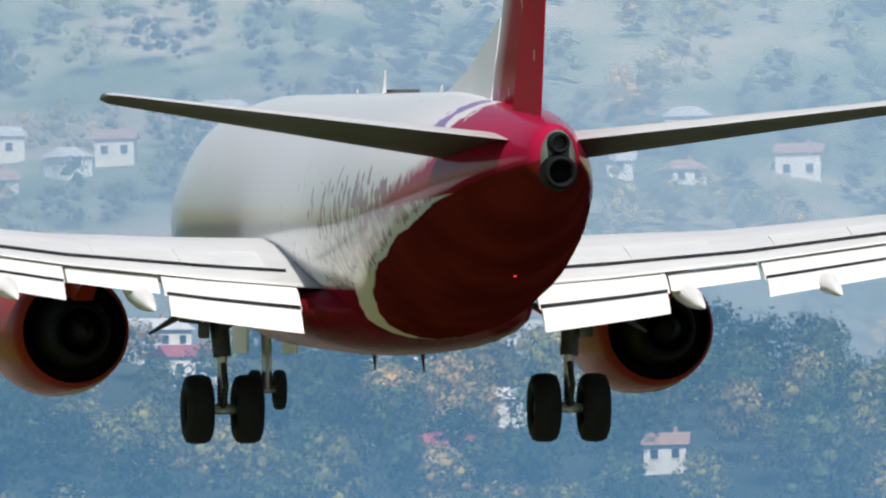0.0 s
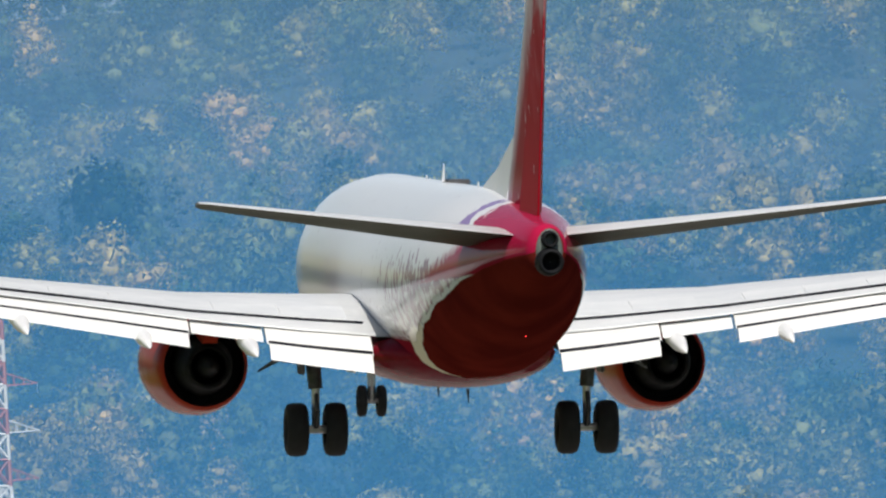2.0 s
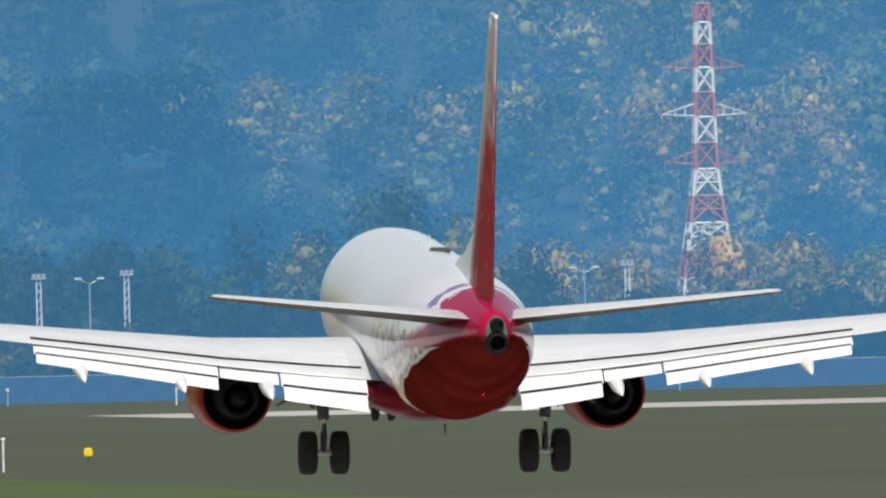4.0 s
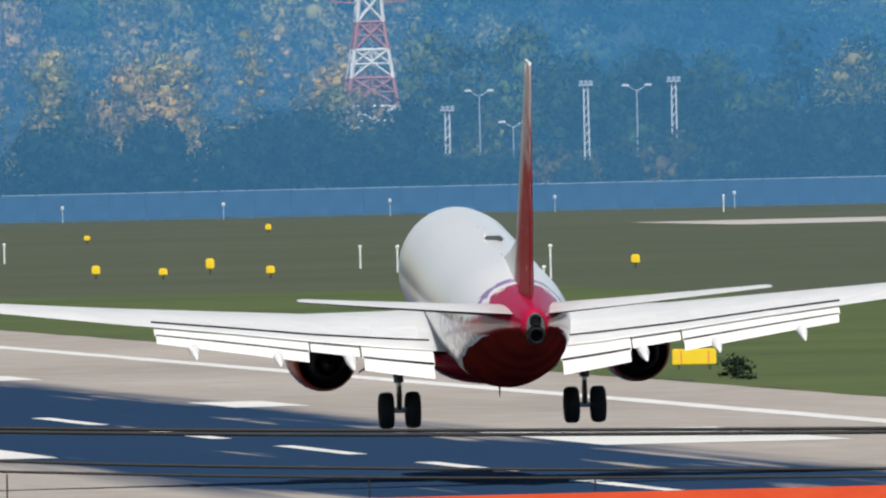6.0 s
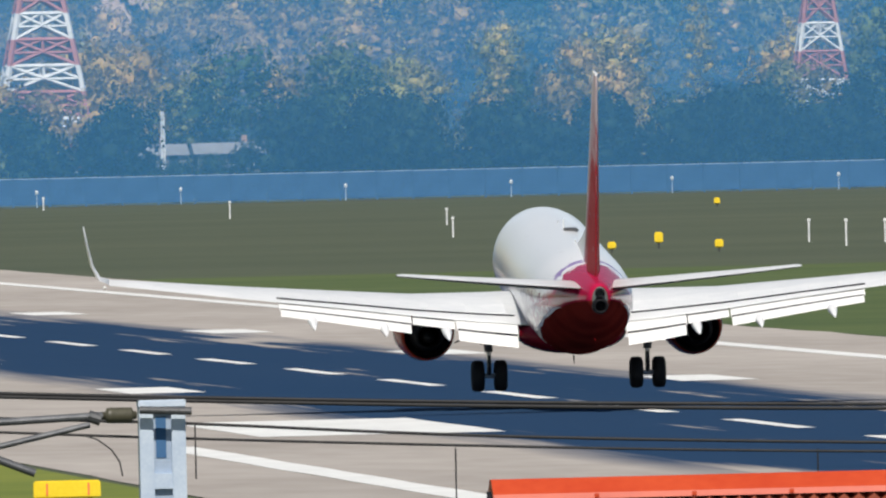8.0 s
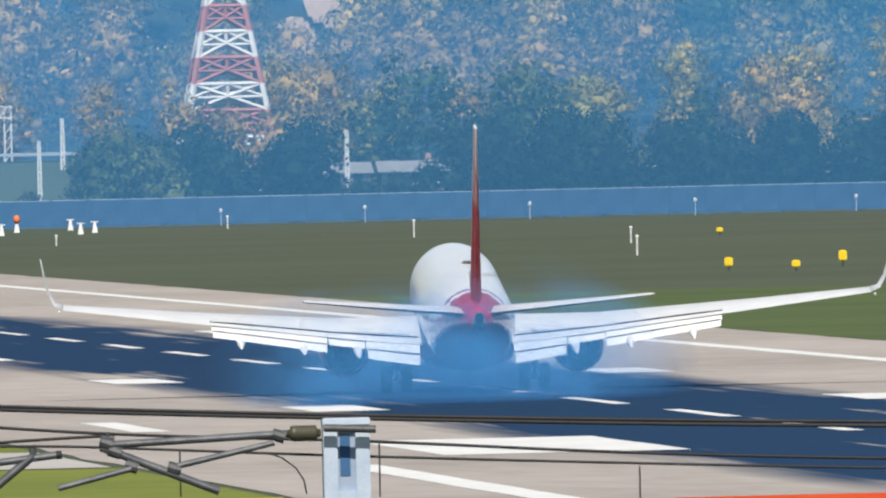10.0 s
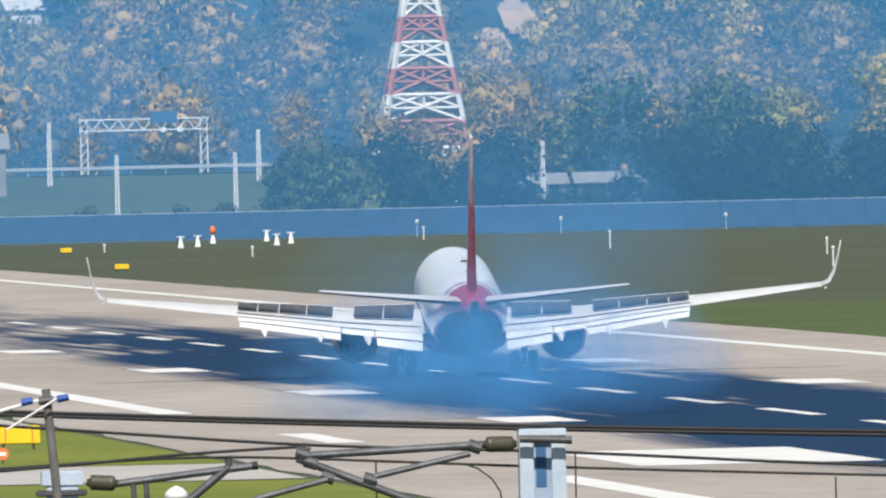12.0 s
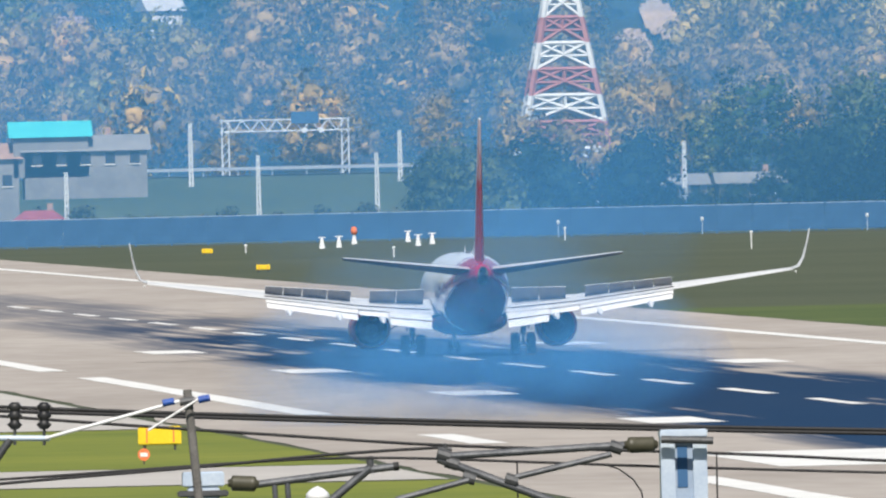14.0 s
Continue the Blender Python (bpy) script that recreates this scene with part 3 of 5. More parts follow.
        part("side_brace", tube(tube(bmesh.new(), (gx, 0, 1.45), (gx - s * 1.0, 0.25, 2.1), 0.06), (gx, 0, 1.2), (gx + s * 0.05, 0.9, 2.3), 0.05), STEEL_DARK, gear)
        part("torque_link", tube(tube(bmesh.new(), (gx, -0.1, 0.62), (gx, -0.42, 0.95), 0.05), (gx, -0.42, 0.95), (gx, -0.12, 1.3), 0.05), STEEL_DARK, piston)
        part("gear_door", boxed((gx + s * 0.30 - 0.03, -0.5, 1.3), (gx + s * 0.30 + 0.03, 0.55, 2.3), 0.02), STEEL_DARK, gear)
        part("hinged_door", tube(tube(bmesh.new(), (gx + s * 0.25, -0.4, 1.62), (gx + s * 0.75, -0.35, 1.68), 0.11), (gx + s * 0.75, -0.35, 1.68), (gx + s * 1.25, -0.3, 1.38), 0.07, 0.02), STEEL_DARK, gear)
        for dx in (-0.41, 0.41):
            SLIDING.append((gear_wheel(plane, gx + dx, 0, 0.565, 0.565, 0.46), Vector((gx + dx, 0, 0.565))))
        # stabiliser root seal and navigation light
        part("root_plate", boxed((s * 0.45 - 0.2, -16.1, 4.50), (s * 0.45 + 0.2, -13.4, 4.68), 0.08), CRIMSON, plane, "crimson tailplane root")
        part("strobe_light", lathe(bmesh.new(), [(0, 0.02), (0.05, 0.06), (0.12, 0.05), (0.16, 0.01)], (0, -1, 0), (s * 16.85, -4.1, 3.98), 8), WHITE, plane)
    # nose gear
    nose = part("nose_gear_leg", tube(tube(bmesh.new(), (0, 15.6, 0.34), (0, 15.7, 1.9), 0.09), (-0.25, 15.6, 0.34), (0.25, 15.6, 0.34), 0.06), METAL, plane, "steel nose gear leg")
    part("drag_brace", tube(bmesh.new(), (0, 15.6, 1.0), (0, 16.9, 1.8), 0.05), STEEL_DARK, nose)
    for dx in (-0.42, 0.42):
        part("nose_gear_door", boxed((dx - 0.02, 14.9, 0.95), (dx + 0.02, 16.7, 1.6), 0.01), WHITE, nose)
    for dx in (-0.21, 0.21):
        gear_wheel(plane, dx, 15.6, 0.34, 0.34, 0.20)
    # fin with its dorsal fillet, and the rudder behind it
    st = [(4.7, -11.0, 5.4), (6.0, -12.3, 4.5), (8.0, -13.9, 3.55), (10.0, -15.45, 2.65), (11.8, -16.85, 1.85), (12.2, -17.25, 1.5)]
    rings = []
    for z, y, c in st:
        rings.append([(h * 0.92, y - d * 0.72, z) for d, h in [(u, w - 0.03 * c * math.sin(math.pi * u / c)) for u, w in foil(c, 0.085)]])
    fin = part("fin", loft(bmesh.new(), rings), FIN, plane, "tall red fin with pale leading edge", True)
    rings = []
    for z, y, c in st:
        a, b = y - c * 0.73, y - c
        w = 0.045 * c
        rings.append([(w, a, z), (0.02, b, z), (-0.02, b, z), (-w, a, z)])
    part("rudder", loft(bmesh.new(), rings), FIN, plane, "red rudder")
    rings = [[(0.03, -5.8, 5.22), (0.0, -5.8, 5.25), (-0.03, -5.8, 5.22)], [(0.10, -9.0, 5.1), (0.0, -9.0, 5.75), (-0.10, -9.0, 5.1)], [(0.2, -12.2, 4.9), (0.0, -12.2, 6.5), (-0.2, -12.2, 4.9)]]
    part("dorsal_fillet", loft(bmesh.new(), rings), WHITE, plane, "white dorsal fillet")
    part("fin_cap", boxed((-0.05, -18.75, 12.15), (0.05, -17.3, 12.28), 0.03), WHITE, fin, "white fin cap")
    # tail cone outlet
    part("exhaust_outlet", lathe(bmesh.new(), [(0.0, 0.30), (0.35, 0.27), (0.5, 0.24), (0.48, 0.19), (0.2, 0.18), (0.2, 0.01)], (0, -1, 0), (0, -18.35, 4.00), 20), SOOT, plane, "sooty auxiliary power outlet", True)
    part("cooling_outlet", lathe(bmesh.new(), [(0.0, 0.19), (0.3, 0.17), (0.4, 0.15), (0.38, 0.11), (0.1, 0.11), (0.1, 0.01)], (0, -1, 0), (0, -18.3, 4.46), 16), SOOT, plane, "", True)
    housing = [[(w * math.cos(2 * math.pi * i / 20), y, 4.22 + h * math.sin(2 * math.pi * i / 20)) for i in range(20)] for y, w, h in ((-18.1, 0.33, 0.50), (-18.40, 0.28, 0.46), (-18.44, 0.22, 0.40))]
    part("tail_housing", loft(bmesh.new(), housing), HOUSING, plane, "grey-green metal housing round the tail outlets", True)
    glow, nt, p = nodes_of("red_beacon")
    p.inputs["Base Color"].default_value = (0.6, 0.02, 0.02, 1)
    p.inputs["Emission Color"].default_value, p.inputs["Emission Strength"].default_value = (1, 0.03, 0.03, 1), 3.0
    part("beacon", lathe(bmesh.new(), [(0, 0.07), (0.06, 0.06), (0.10, 0.02)], (0, -0.2, -1), (0.18, -12.4, 2.44), 10, True), glow, plane, "red beacon light")
    # aerials on the crown
    for y, h, ln in ((1.2, 0.40, 0.35), (-5.4, 0.13, 0.3), (4.5, 0.10, 0.3)):
        part("blade_aerial", loft(bmesh.new(), [[(0.03, y, 5.28), (0, y + ln, 5.28), (-0.03, y, 5.28)], [(0.01, y - 0.15, 5.28 + h), (0, y, 5.28 + h), (-0.01, y - 0.15, 5.28 + h)]]), WHITE, plane)
    for y in (-3.2, 2.5):
        part("belly_aerial", loft(bmesh.new(), [[(0.03, y, 1.05), (0, y + 0.35, 1.05), (-0.03, y, 1.05)], [(0.01, y - 0.1, 0.75), (0, y, 0.75), (-0.01, y - 0.1, 0.75)]]), STEEL_DARK, plane)
    part("crown_hatch", boxed((-0.05, 0.2, 5.24), (0.5, 1.0, 5.36), 0.05), STEEL_DARK, plane)
    return plane


AIRLINER = airliner()

# ---- woods ----


def clump_mesh(rng, n_clumps, n_leaves, width, tall, low, fine=True, spray=1.0, lump=0.46):
    """A crown of leafy clumps: vertices, triangles and soft outward normals about its foot. n_leaves: sprays on each clump."""
    t = (1 + 5 ** 0.5) / 2
    ico = np.array([(-1, t, 0), (1, t, 0), (-1, -t, 0), (1, -t, 0), (0, -1, t), (0, 1, t), (0, -1, -t), (0, 1, -t), (t, 0, -1), (t, 0, 1), (-t, 0, -1), (-t, 0, 1)], float)
    ico /= np.linalg.norm(ico[0])
    tri = np.array([(0, 11, 5), (0, 5, 1), (0, 1, 7), (0, 7, 10), (0, 10, 11), (1, 5, 9), (5, 11, 4), (11, 10, 2), (10, 7, 6), (7, 1, 8), (3, 9, 4), (3, 4, 2), (3, 2, 6), (3, 6, 8), (3, 8, 9), (4, 9, 5), (2, 4, 11), (6, 2, 10), (8, 6, 7), (9, 8, 1)])
    # split each face in four for rounder lumps
    verts, cut = [tuple(p) for p in ico], {}

    def halfway(i, j):
        key = (min(i, j), max(i, j))
        if key not in cut:
            p = np.array(verts[i]) + np.array(verts[j])
            verts.append(tuple(p / np.linalg.norm(p)))
            cut[key] = len(verts) - 1
        return cut[key]
    if fine:
        tri = np.array([t4 for a, b, c in tri.tolist() for ab, bc, ca in [(halfway(a, b), halfway(b, c), halfway(c, a))] for t4 in ((a, ab, ca), (b, bc, ab), (c, ca, bc), (ab, bc, ca))])
        ico = np.array(verts)
    vs, fs, ns, base = [], [], [], 0
    mid = np.array([0, 0, tall * 0.52])
    for i in range(n_clumps):
        u = (i + 0.5) / n_clumps
        a = i * 2.4 + rng.uniform(-0.6, 0.6)
        rad = width * (0.25 + 0.75 * math.sin(math.pi * (0.18 + 0.70 * u)))
        d = rad * rng.uniform(0.35, 0.75) * (1 - 0.55 * u * u)
        c = np.array([d * math.cos(a), d * math.sin(a), tall * (low + (0.92 - low) * u) - 0.12 * width])
        size = width * rng.uniform(0.34, 0.52)
        squash = np.array([1, 1, rng.uniform(0.65, 0.9)])
        v = ico * (1 + rng.uniform(-0.17, 0.17, (len(ico), 1))) * size * lump * squash
        vs.append(v + c)
        fs.append(tri + base)
        ns.append(ico * 0.8 + (v + c - mid) / width * 0.55)
        base += len(ico)
        for _ in range(n_leaves):
            o = rng.normal(0, 1, 3)
            o[2] = abs(o[2]) - 0.4
            o /= np.linalg.norm(o)
            p = c + o * size * squash * rng.uniform(0.70, 1.18)
            w = rng.normal(0, 1, (3, 3))
            w -= np.outer(w @ o, o) * 0.5
            w /= np.linalg.norm(w, axis=1)[:, None]
            vs.append(p + w * size * spray * rng.uniform(0.15, 0.33))
            fs.append(np.array([(0, 1, 2)]) + base)
            ns.append(np.tile(o * 0.8 + (p - mid) / width * 0.55 + rng.normal(0, 0.12, 3), (3, 1)))
            base += 3
    n = np.concatenate(ns) + np.array([0, 0, 0.12])
    return np.concatenate(vs), np.concatenate(fs), n / np.linalg.norm(n, axis=1)[:, None]


def mesh_from(name, v, f, n, material):
    me = bpy.data.meshes.new(name)
    me.from_pydata(v.tolist(), [], f.tolist())
    me.materials.append(material)
    me.polygons.foreach_set("use_smooth", np.ones(len(f), bool))
    me.normals_split_custom_set_from_vertices(n.tolist())
    return me


def tones_on(me, values):
    me.attributes.new("tone", "FLOAT", "POINT").data.foreach_set("value", np.asarray(values, np.float32))
    return me


def autumn(x, y):
    """How far the leaves have turned, with slope shade painted in as low tone: ochre low down at the runway's end, dark
    woods beside it, olive further round.
    """
    t = 0.42 + 0.75 * noise.noise((x / 40, y / 70, 2.2)) + 0.34 * max(0.0, min(1.0, (285 - x) / 40))
    # dip in tone: dark woods and the slope's shade, put into leaf colour
    t -= 0.20 * math.exp(-((x - 335) / 42) ** 2) - 0.06 * max(0.0, min(1.0, (x - 400) / 60))
    t += 0.26 * max(0.0, min(1.0, (3560 - y) / 90)) * max(0.0, min(1.0, 0.5 + 2.5 * noise.noise((x / 26, 4.1, y / 60))))
    return t


def forest(name, label, places, kinds, material, rng):
    vs, fs, ns, tn, base = [], [], [], [], 0
    for x, y, z, s in places:
        v, f, nn = kinds[rng.integers(len(kinds))]
        a = rng.uniform(0, 6.283)
        ca, sa = math.cos(a) * s, math.sin(a) * s
        r = np.stack([v[:, 0] * ca - v[:, 1] * sa + x, v[:, 0] * sa + v[:, 1] * ca + y, v[:, 2] * s * rng.uniform(0.85, 1.15) + z - 0.3], 1)
        vs.append(r)
        fs.append(f + base)
        ns.append(np.stack([nn[:, 0] * math.cos(a) - nn[:, 1] * math.sin(a), nn[:, 0] * math.sin(a) + nn[:, 1] * math.cos(a), nn[:, 2]], 1))
        tn.append(np.full(len(v), autumn(x, y) + rng.normal(0, 0.15)))
        base += len(v)
    me = mesh_from(name, np.concatenate(vs), np.concatenate(fs), np.concatenate(ns), material)
    tones_on(me, np.clip(np.concatenate(tn), 0, 1))
    return tagged(new(name, me), label, "woods", kind="stuff")


CLEAR = []      # places kept free of trees: x, y, radius across, radius along


def woods():
    rng = np.random.default_rng(4)
    kinds = [clump_mesh(rng, int(rng.integers(12, 16)), 92, rng.uniform(4.6, 7.2), rng.uniform(10, 15), 0.30, False, 0.68, 0.38) for _ in range(14)]
    kinds += [clump_mesh(rng, 11, 80, 2.8, 16, 0.25, False, 0.68, 0.38) for _ in range(3)]
    plain = [clump_mesh(rng, 8, 14, rng.uniform(4.6, 7.2), rng.uniform(10, 15), 0.34, False, 1.1, 0.6) for _ in range(6)]
    small = [clump_mesh(rng, 9, 60, rng.uniform(4.0, 6.5), rng.uniform(9, 14), 0.25, False, 0.7, 0.5) for _ in range(8)]
    places, upper = [], []
    y = 3425.0
    while y < 4330:
        x = 0.030 * y
        while x < 0.196 * y:
            px, py = x + rng.uniform(-3.5, 3.5), y + rng.uniform(-5, 5)
            gap = px > 330 and noise.noise((px / 70, py / 90, 1.3)) > 0.5
            if not gap and all(((px - c[0]) / c[2]) ** 2 + ((py - c[1]) / c[3]) ** 2 > 1 for c in CLEAR):
                # the upper slopes over the runway's end are built more plainly
                (places if py < 3700 + 3.2 * max(0.0, px - 262) else upper).append((px, py, height(px, py), rng.uniform(0.7, 1.15)))
            x += rng.uniform(7.5, 11.5) if y < 3800 else rng.uniform(8.5, 12.5)
        y += rng.uniform(16, 22) if y < 3650 else rng.uniform(20, 27)
    forest("forest", "autumn forest in green, ochre and brown on the hillside", places, kinds, FOREST, rng)
    forest("forest", "autumn forest on the upper slope of the hill", upper, plain, FOREST, rng)
    far = []
    y = 4345.0
    while y < 4930:
        x = 0.10 * y
        while x < 0.196 * y:
            px, py = x + rng.uniform(-6, 6), y + rng.uniform(-8, 8)
            if noise.noise((px / 80, py / 60, 4.2)) > -0.42 and all(((px - c[0]) / c[2]) ** 2 + ((py - c[1]) / c[3]) ** 2 > 1 for c in CLEAR):
                far.append((px, py, height(px, py), rng.uniform(0.5, 0.95)))
            x += rng.uniform(8.5, 13)
        y += rng.uniform(15, 21)
    forest("forest", "distant hazy woods and groves on the far hill", far, small, FOREST, rng)


def belt_trees():
    """The dark row of trees behind the perimeter fence: each its own tree."""
    rng = np.random.default_rng(11)
    protos = []
    for i in range(9):
        v, f, nn = clump_mesh(rng, 20, 150, rng.uniform(4.6, 6.0), rng.uniform(9.5, 12.5), 0.12, False, 0.75, 0.5)
        olive = i >= 6
        tree = tagged(empty("tree"), "olive and ochre broad-leaved tree behind the perimeter fence" if olive else "dark green broad-leaved tree behind the perimeter fence", "tree", "trees behind the fence")
        crown = new("crown", tones_on(mesh_from("crown", v, f, nn, FOREST if olive else DARK_LEAF), np.full(len(v), rng.uniform(0.30, 0.52) if olive else rng.uniform(0.15, 0.75))))
        crown.parent = tree
        bm = bmesh.new()
        tube(bm, (0, 0, -0.5), (0.1, 0, 4), 0.32, 0.22, 8)
        for k in range(4):
            a = k * 1.6 + i
            tube(bm, (0.1, 0, 3.2 + 0.3 * k), (1.9 * math.cos(a), 1.9 * math.sin(a), 6.5 + 0.4 * k), 0.14, 0.05, 6)
        part("trunk", bm, BARK, tree)
        protos.append(tree)
    spots = []
    x = 180.0
    while x < 640:
        for row in range(2):
            spots.append((x + rng.uniform(-2, 2), 3338 + row * 14 + rng.uniform(-4, 4), rng.uniform(0.75, 1.2) * (0.5 if 290 < x < 322 else 0.55 if 203 < x < 221 else 1.0)))
        x += rng.uniform(5.5, 8.5)
    for k, (x, y, s) in enumerate(spots):
        m = Matrix.LocRotScale((x, y, 0), Euler((0, 0, rng.uniform(0, 6.28))), (s, s, s * rng.uniform(0.85, 1.1)))
        if k < len(protos):
            protos[(k + 6) % 9].matrix_basis = m
        else:
            src = protos[6 + k % 3 if x < 212 and k % 4 else k % 6]
            keep = src.scale.copy()
            src.scale = (1, 1, 1)
            copy_thing(src, m)
            src.scale = keep


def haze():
    # added upright sheets whose tint stands in for haze over the hills
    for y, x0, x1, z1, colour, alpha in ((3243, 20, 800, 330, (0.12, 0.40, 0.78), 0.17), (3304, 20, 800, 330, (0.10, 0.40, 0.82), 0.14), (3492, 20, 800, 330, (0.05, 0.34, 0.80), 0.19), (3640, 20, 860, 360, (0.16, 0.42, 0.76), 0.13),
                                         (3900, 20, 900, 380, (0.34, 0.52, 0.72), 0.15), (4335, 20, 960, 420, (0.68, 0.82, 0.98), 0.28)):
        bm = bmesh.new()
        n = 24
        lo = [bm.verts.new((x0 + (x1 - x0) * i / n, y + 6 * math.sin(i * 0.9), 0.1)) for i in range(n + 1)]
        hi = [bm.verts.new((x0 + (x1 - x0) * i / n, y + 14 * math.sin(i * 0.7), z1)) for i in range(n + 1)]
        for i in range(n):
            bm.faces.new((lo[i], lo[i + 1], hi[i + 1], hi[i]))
        tagged(mesh_ob("haze", bm, haze_tint_of("painted_haze", colour, alpha, 0.35 if y < 3700 else 1.0), None, "", True), "upright tinted sheet painted in as blue valley haze", kind="structure")


# ---- things round the airfield ----
# Bearings of things: degrees to the right of the runway's direction, and degrees above the eye's level.


def at(u, v, dist):
    """The place at that distance ahead which lies u to the right of and v below the far end of the runway, in 1/52600 of a radian, for a level tilted by 1.3 degrees."""
    du, dv, r = u + 2050.0, v - 305.0, radians(1.3)
    az = (du * math.cos(r) - dv * math.sin(r)) / 52600
    el = -(du * math.sin(r) + dv * math.cos(r)) / 52600
    x = dist * math.tan(az)
    return Vector((x, dist, EYE.z + math.hypot(x, dist) * math.tan(el)))


def on_land(u, v):
    """Where that line of sight meets the land."""
    d = 500.0
    while d < 4930:
        p = at(u, v, d)
        if p.z <= height(p.x, p.y) + (0.02 if d < 3400 else 1.0):
            break
        d += 4.0 if d > 3300 else 2.0
    p.z = height(p.x, p.y)
    return p


GALV = surface("galvanised_steel", (0.42, 0.46, 0.52), (0.60, 0.63, 0.67), 5.0, 0.45, 0.5)
WEB_SHADE_STEEL = surface("web_shade_steel", (0.30, 0.38, 0.50), (0.38, 0.46, 0.57), 4.0, 0.5, 0.2)
PALE_STEEL = surface("pale_blue_painted_steel", (0.44, 0.53, 0.66), (0.58, 0.66, 0.76), 4.0, 0.5, 0.2)
TOWER_WHITE = surface("tower_white", (0.62, 0.62, 0.60), (0.78, 0.77, 0.74), 1.0, 0.6)
TOWER_RED = surface("tower_red", (0.38, 0.14, 0.12), (0.46, 0.19, 0.17), 1.0, 0.6)
FENCE_PAINT = surface("blue_grey_fence", (0.02, 0.085, 0.20), (0.04, 0.125, 0.27), 0.4, 0.7)
YELLOW = surface("yellow_sign", (0.75, 0.52, 0.01), (0.82, 0.62, 0.03), 1.0, 0.5)
ORANGE = surface("orange_paint", (0.70, 0.16, 0.05), (0.80, 0.22, 0.08), 1.0, 0.6)
WALL_WHITE = surface("rendered_wall", (0.76, 0.69, 0.60), (0.86, 0.81, 0.73), 0.3, 0.85)
WALL_GREY = surface("grey_concrete_wall", (0.20, 0.20, 0.20), (0.30, 0.29, 0.28), 0.3, 0.9)
ROOF_BROWN = surface("clay_roof", (0.34, 0.20, 0.14), (0.46, 0.30, 0.22), 0.6, 0.8)
ROOF_RED = surface("crimson_roof", (0.30, 0.05, 0.07), (0.38, 0.09, 0.10), 0.6, 0.7)
ROOF_PALE = surface("pale_sheet_roof", (0.50, 0.48, 0.46), (0.66, 0.64, 0.62), 0.5, 0.6)
TURQUOISE = surface("turquoise_sheet_roof", (0.05, 0.50, 0.55), (0.08, 0.60, 0.63), 0.4, 0.5)
BLUE_SHEET = surface("blue_sheet", (0.03, 0.12, 0.42), (0.05, 0.18, 0.52), 0.5, 0.5)
WINDOW_DARK = surface("dark_window_glass", (0.02, 0.03, 0.04), (0.05, 0.06, 0.08), 2.0, 0.15)
DIRT = surface("bare_ochre_soil", (0.42, 0.28, 0.18), (0.60, 0.43, 0.29), 0.05, 0.95, bump=0.2, fine=0.4)
ASPHALT = surface("grey_asphalt", (0.10, 0.11, 0.12), (0.16, 0.17, 0.18), 0.1, 0.9)
RIB_BLACK = surface("black_insulator", (0.010, 0.010, 0.012), (0.03, 0.03, 0.03), 8.0, 0.5)
RIB_OLIVE = surface("olive_insulator", (0.045, 0.042, 0.025), (0.08, 0.075, 0.05), 9.0, 0.5)
CABLE = surface("black_cable", (0.008, 0.008, 0.010), (0.02, 0.02, 0.022), 6.0, 0.7)
GREY_TUBE = surface("weathered_grey_tube", (0.07, 0.075, 0.085), (0.16, 0.165, 0.175), 7.0, 0.5, 0.5)
BLUE_CLAMP = surface("blue_plastic", (0.01, 0.05, 0.28), (0.02, 0.09, 0.38), 9.0, 0.5)
WOOD_POLE = surface("weathered_pole", (0.10, 0.095, 0.09), (0.19, 0.18, 0.17), 6.0, 0.9)
ROOF_EDGE = surface("orange_red_ridge_sheet", (0.46, 0.045, 0.010), (0.54, 0.07, 0.018), 2.0, 0.45)
ROOF_TILE = surface("brown_red_roof_tile", (0.22, 0.05, 0.025), (0.33, 0.09, 0.045), 8.0, 0.7)


def perimeter_fence():
    fence = tagged(empty("fence"), "long blue-grey perimeter fence along the airfield", "fence")
    y, h = 3262.0, 3.1
    post = boxed((-0.09, -0.09, 0), (0.09, 0.09, h + 0.12), 0.02)
    p0 = part("post", post, FENCE_PAINT, fence)
    bm = boxed((0.1, -0.03, 0.25), (3.9, 0.03, h), 0.0)
    for k in range(9):
        box(bm, (0.25 + k * 0.42, -0.06, 0.3), (0.32 + k * 0.42, -0.03, h - 0.05))
    w0 = part("panel", bm, FENCE_PAINT, fence)
    r0 = part("top_rail", boxed((0.0, -0.05, h), (4.0, 0.03, h + 0.07), 0.01), PALE_STEEL, fence, "pale top rail")
    for i in range(150):
        x = 70 + i * 4.0
        for src in (p0, w0, r0):
            ob = src if i == 0 else new(src.name.split(".")[0], src.data)
            ob.parent = fence
            ob.location = (x, y + 3.0 * math.sin(i * 0.07), 0)


def fence_lamps():
    """Small white lamps on posts before the fence, about every eighteen metres."""
    for u in (988, 1243, 1535, 1828, 2113, 2408, 2700, 3018, 3310, 3600, 3890):
        p = at(u, 400, 3256)
        ob = tagged(empty("fence_lamp", Matrix.Translation((p.x, 3256, 0))), "small white lamp on a post before the fence", "lamp", "lamps along the fence")
        part("stem", tube(bmesh.new(), (0, 0, 0), (0, 0, 1.5), 0.06, 0.05, 6), PALE_STEEL, ob)
        part("head", lathe(bmesh.new(), [(0, 0.06), (0.1, 0.18), (0.35, 0.2), (0.5, 0.08)], (0, 0, 1), (0, 0, 1.4), 8, True), WHITE, ob)


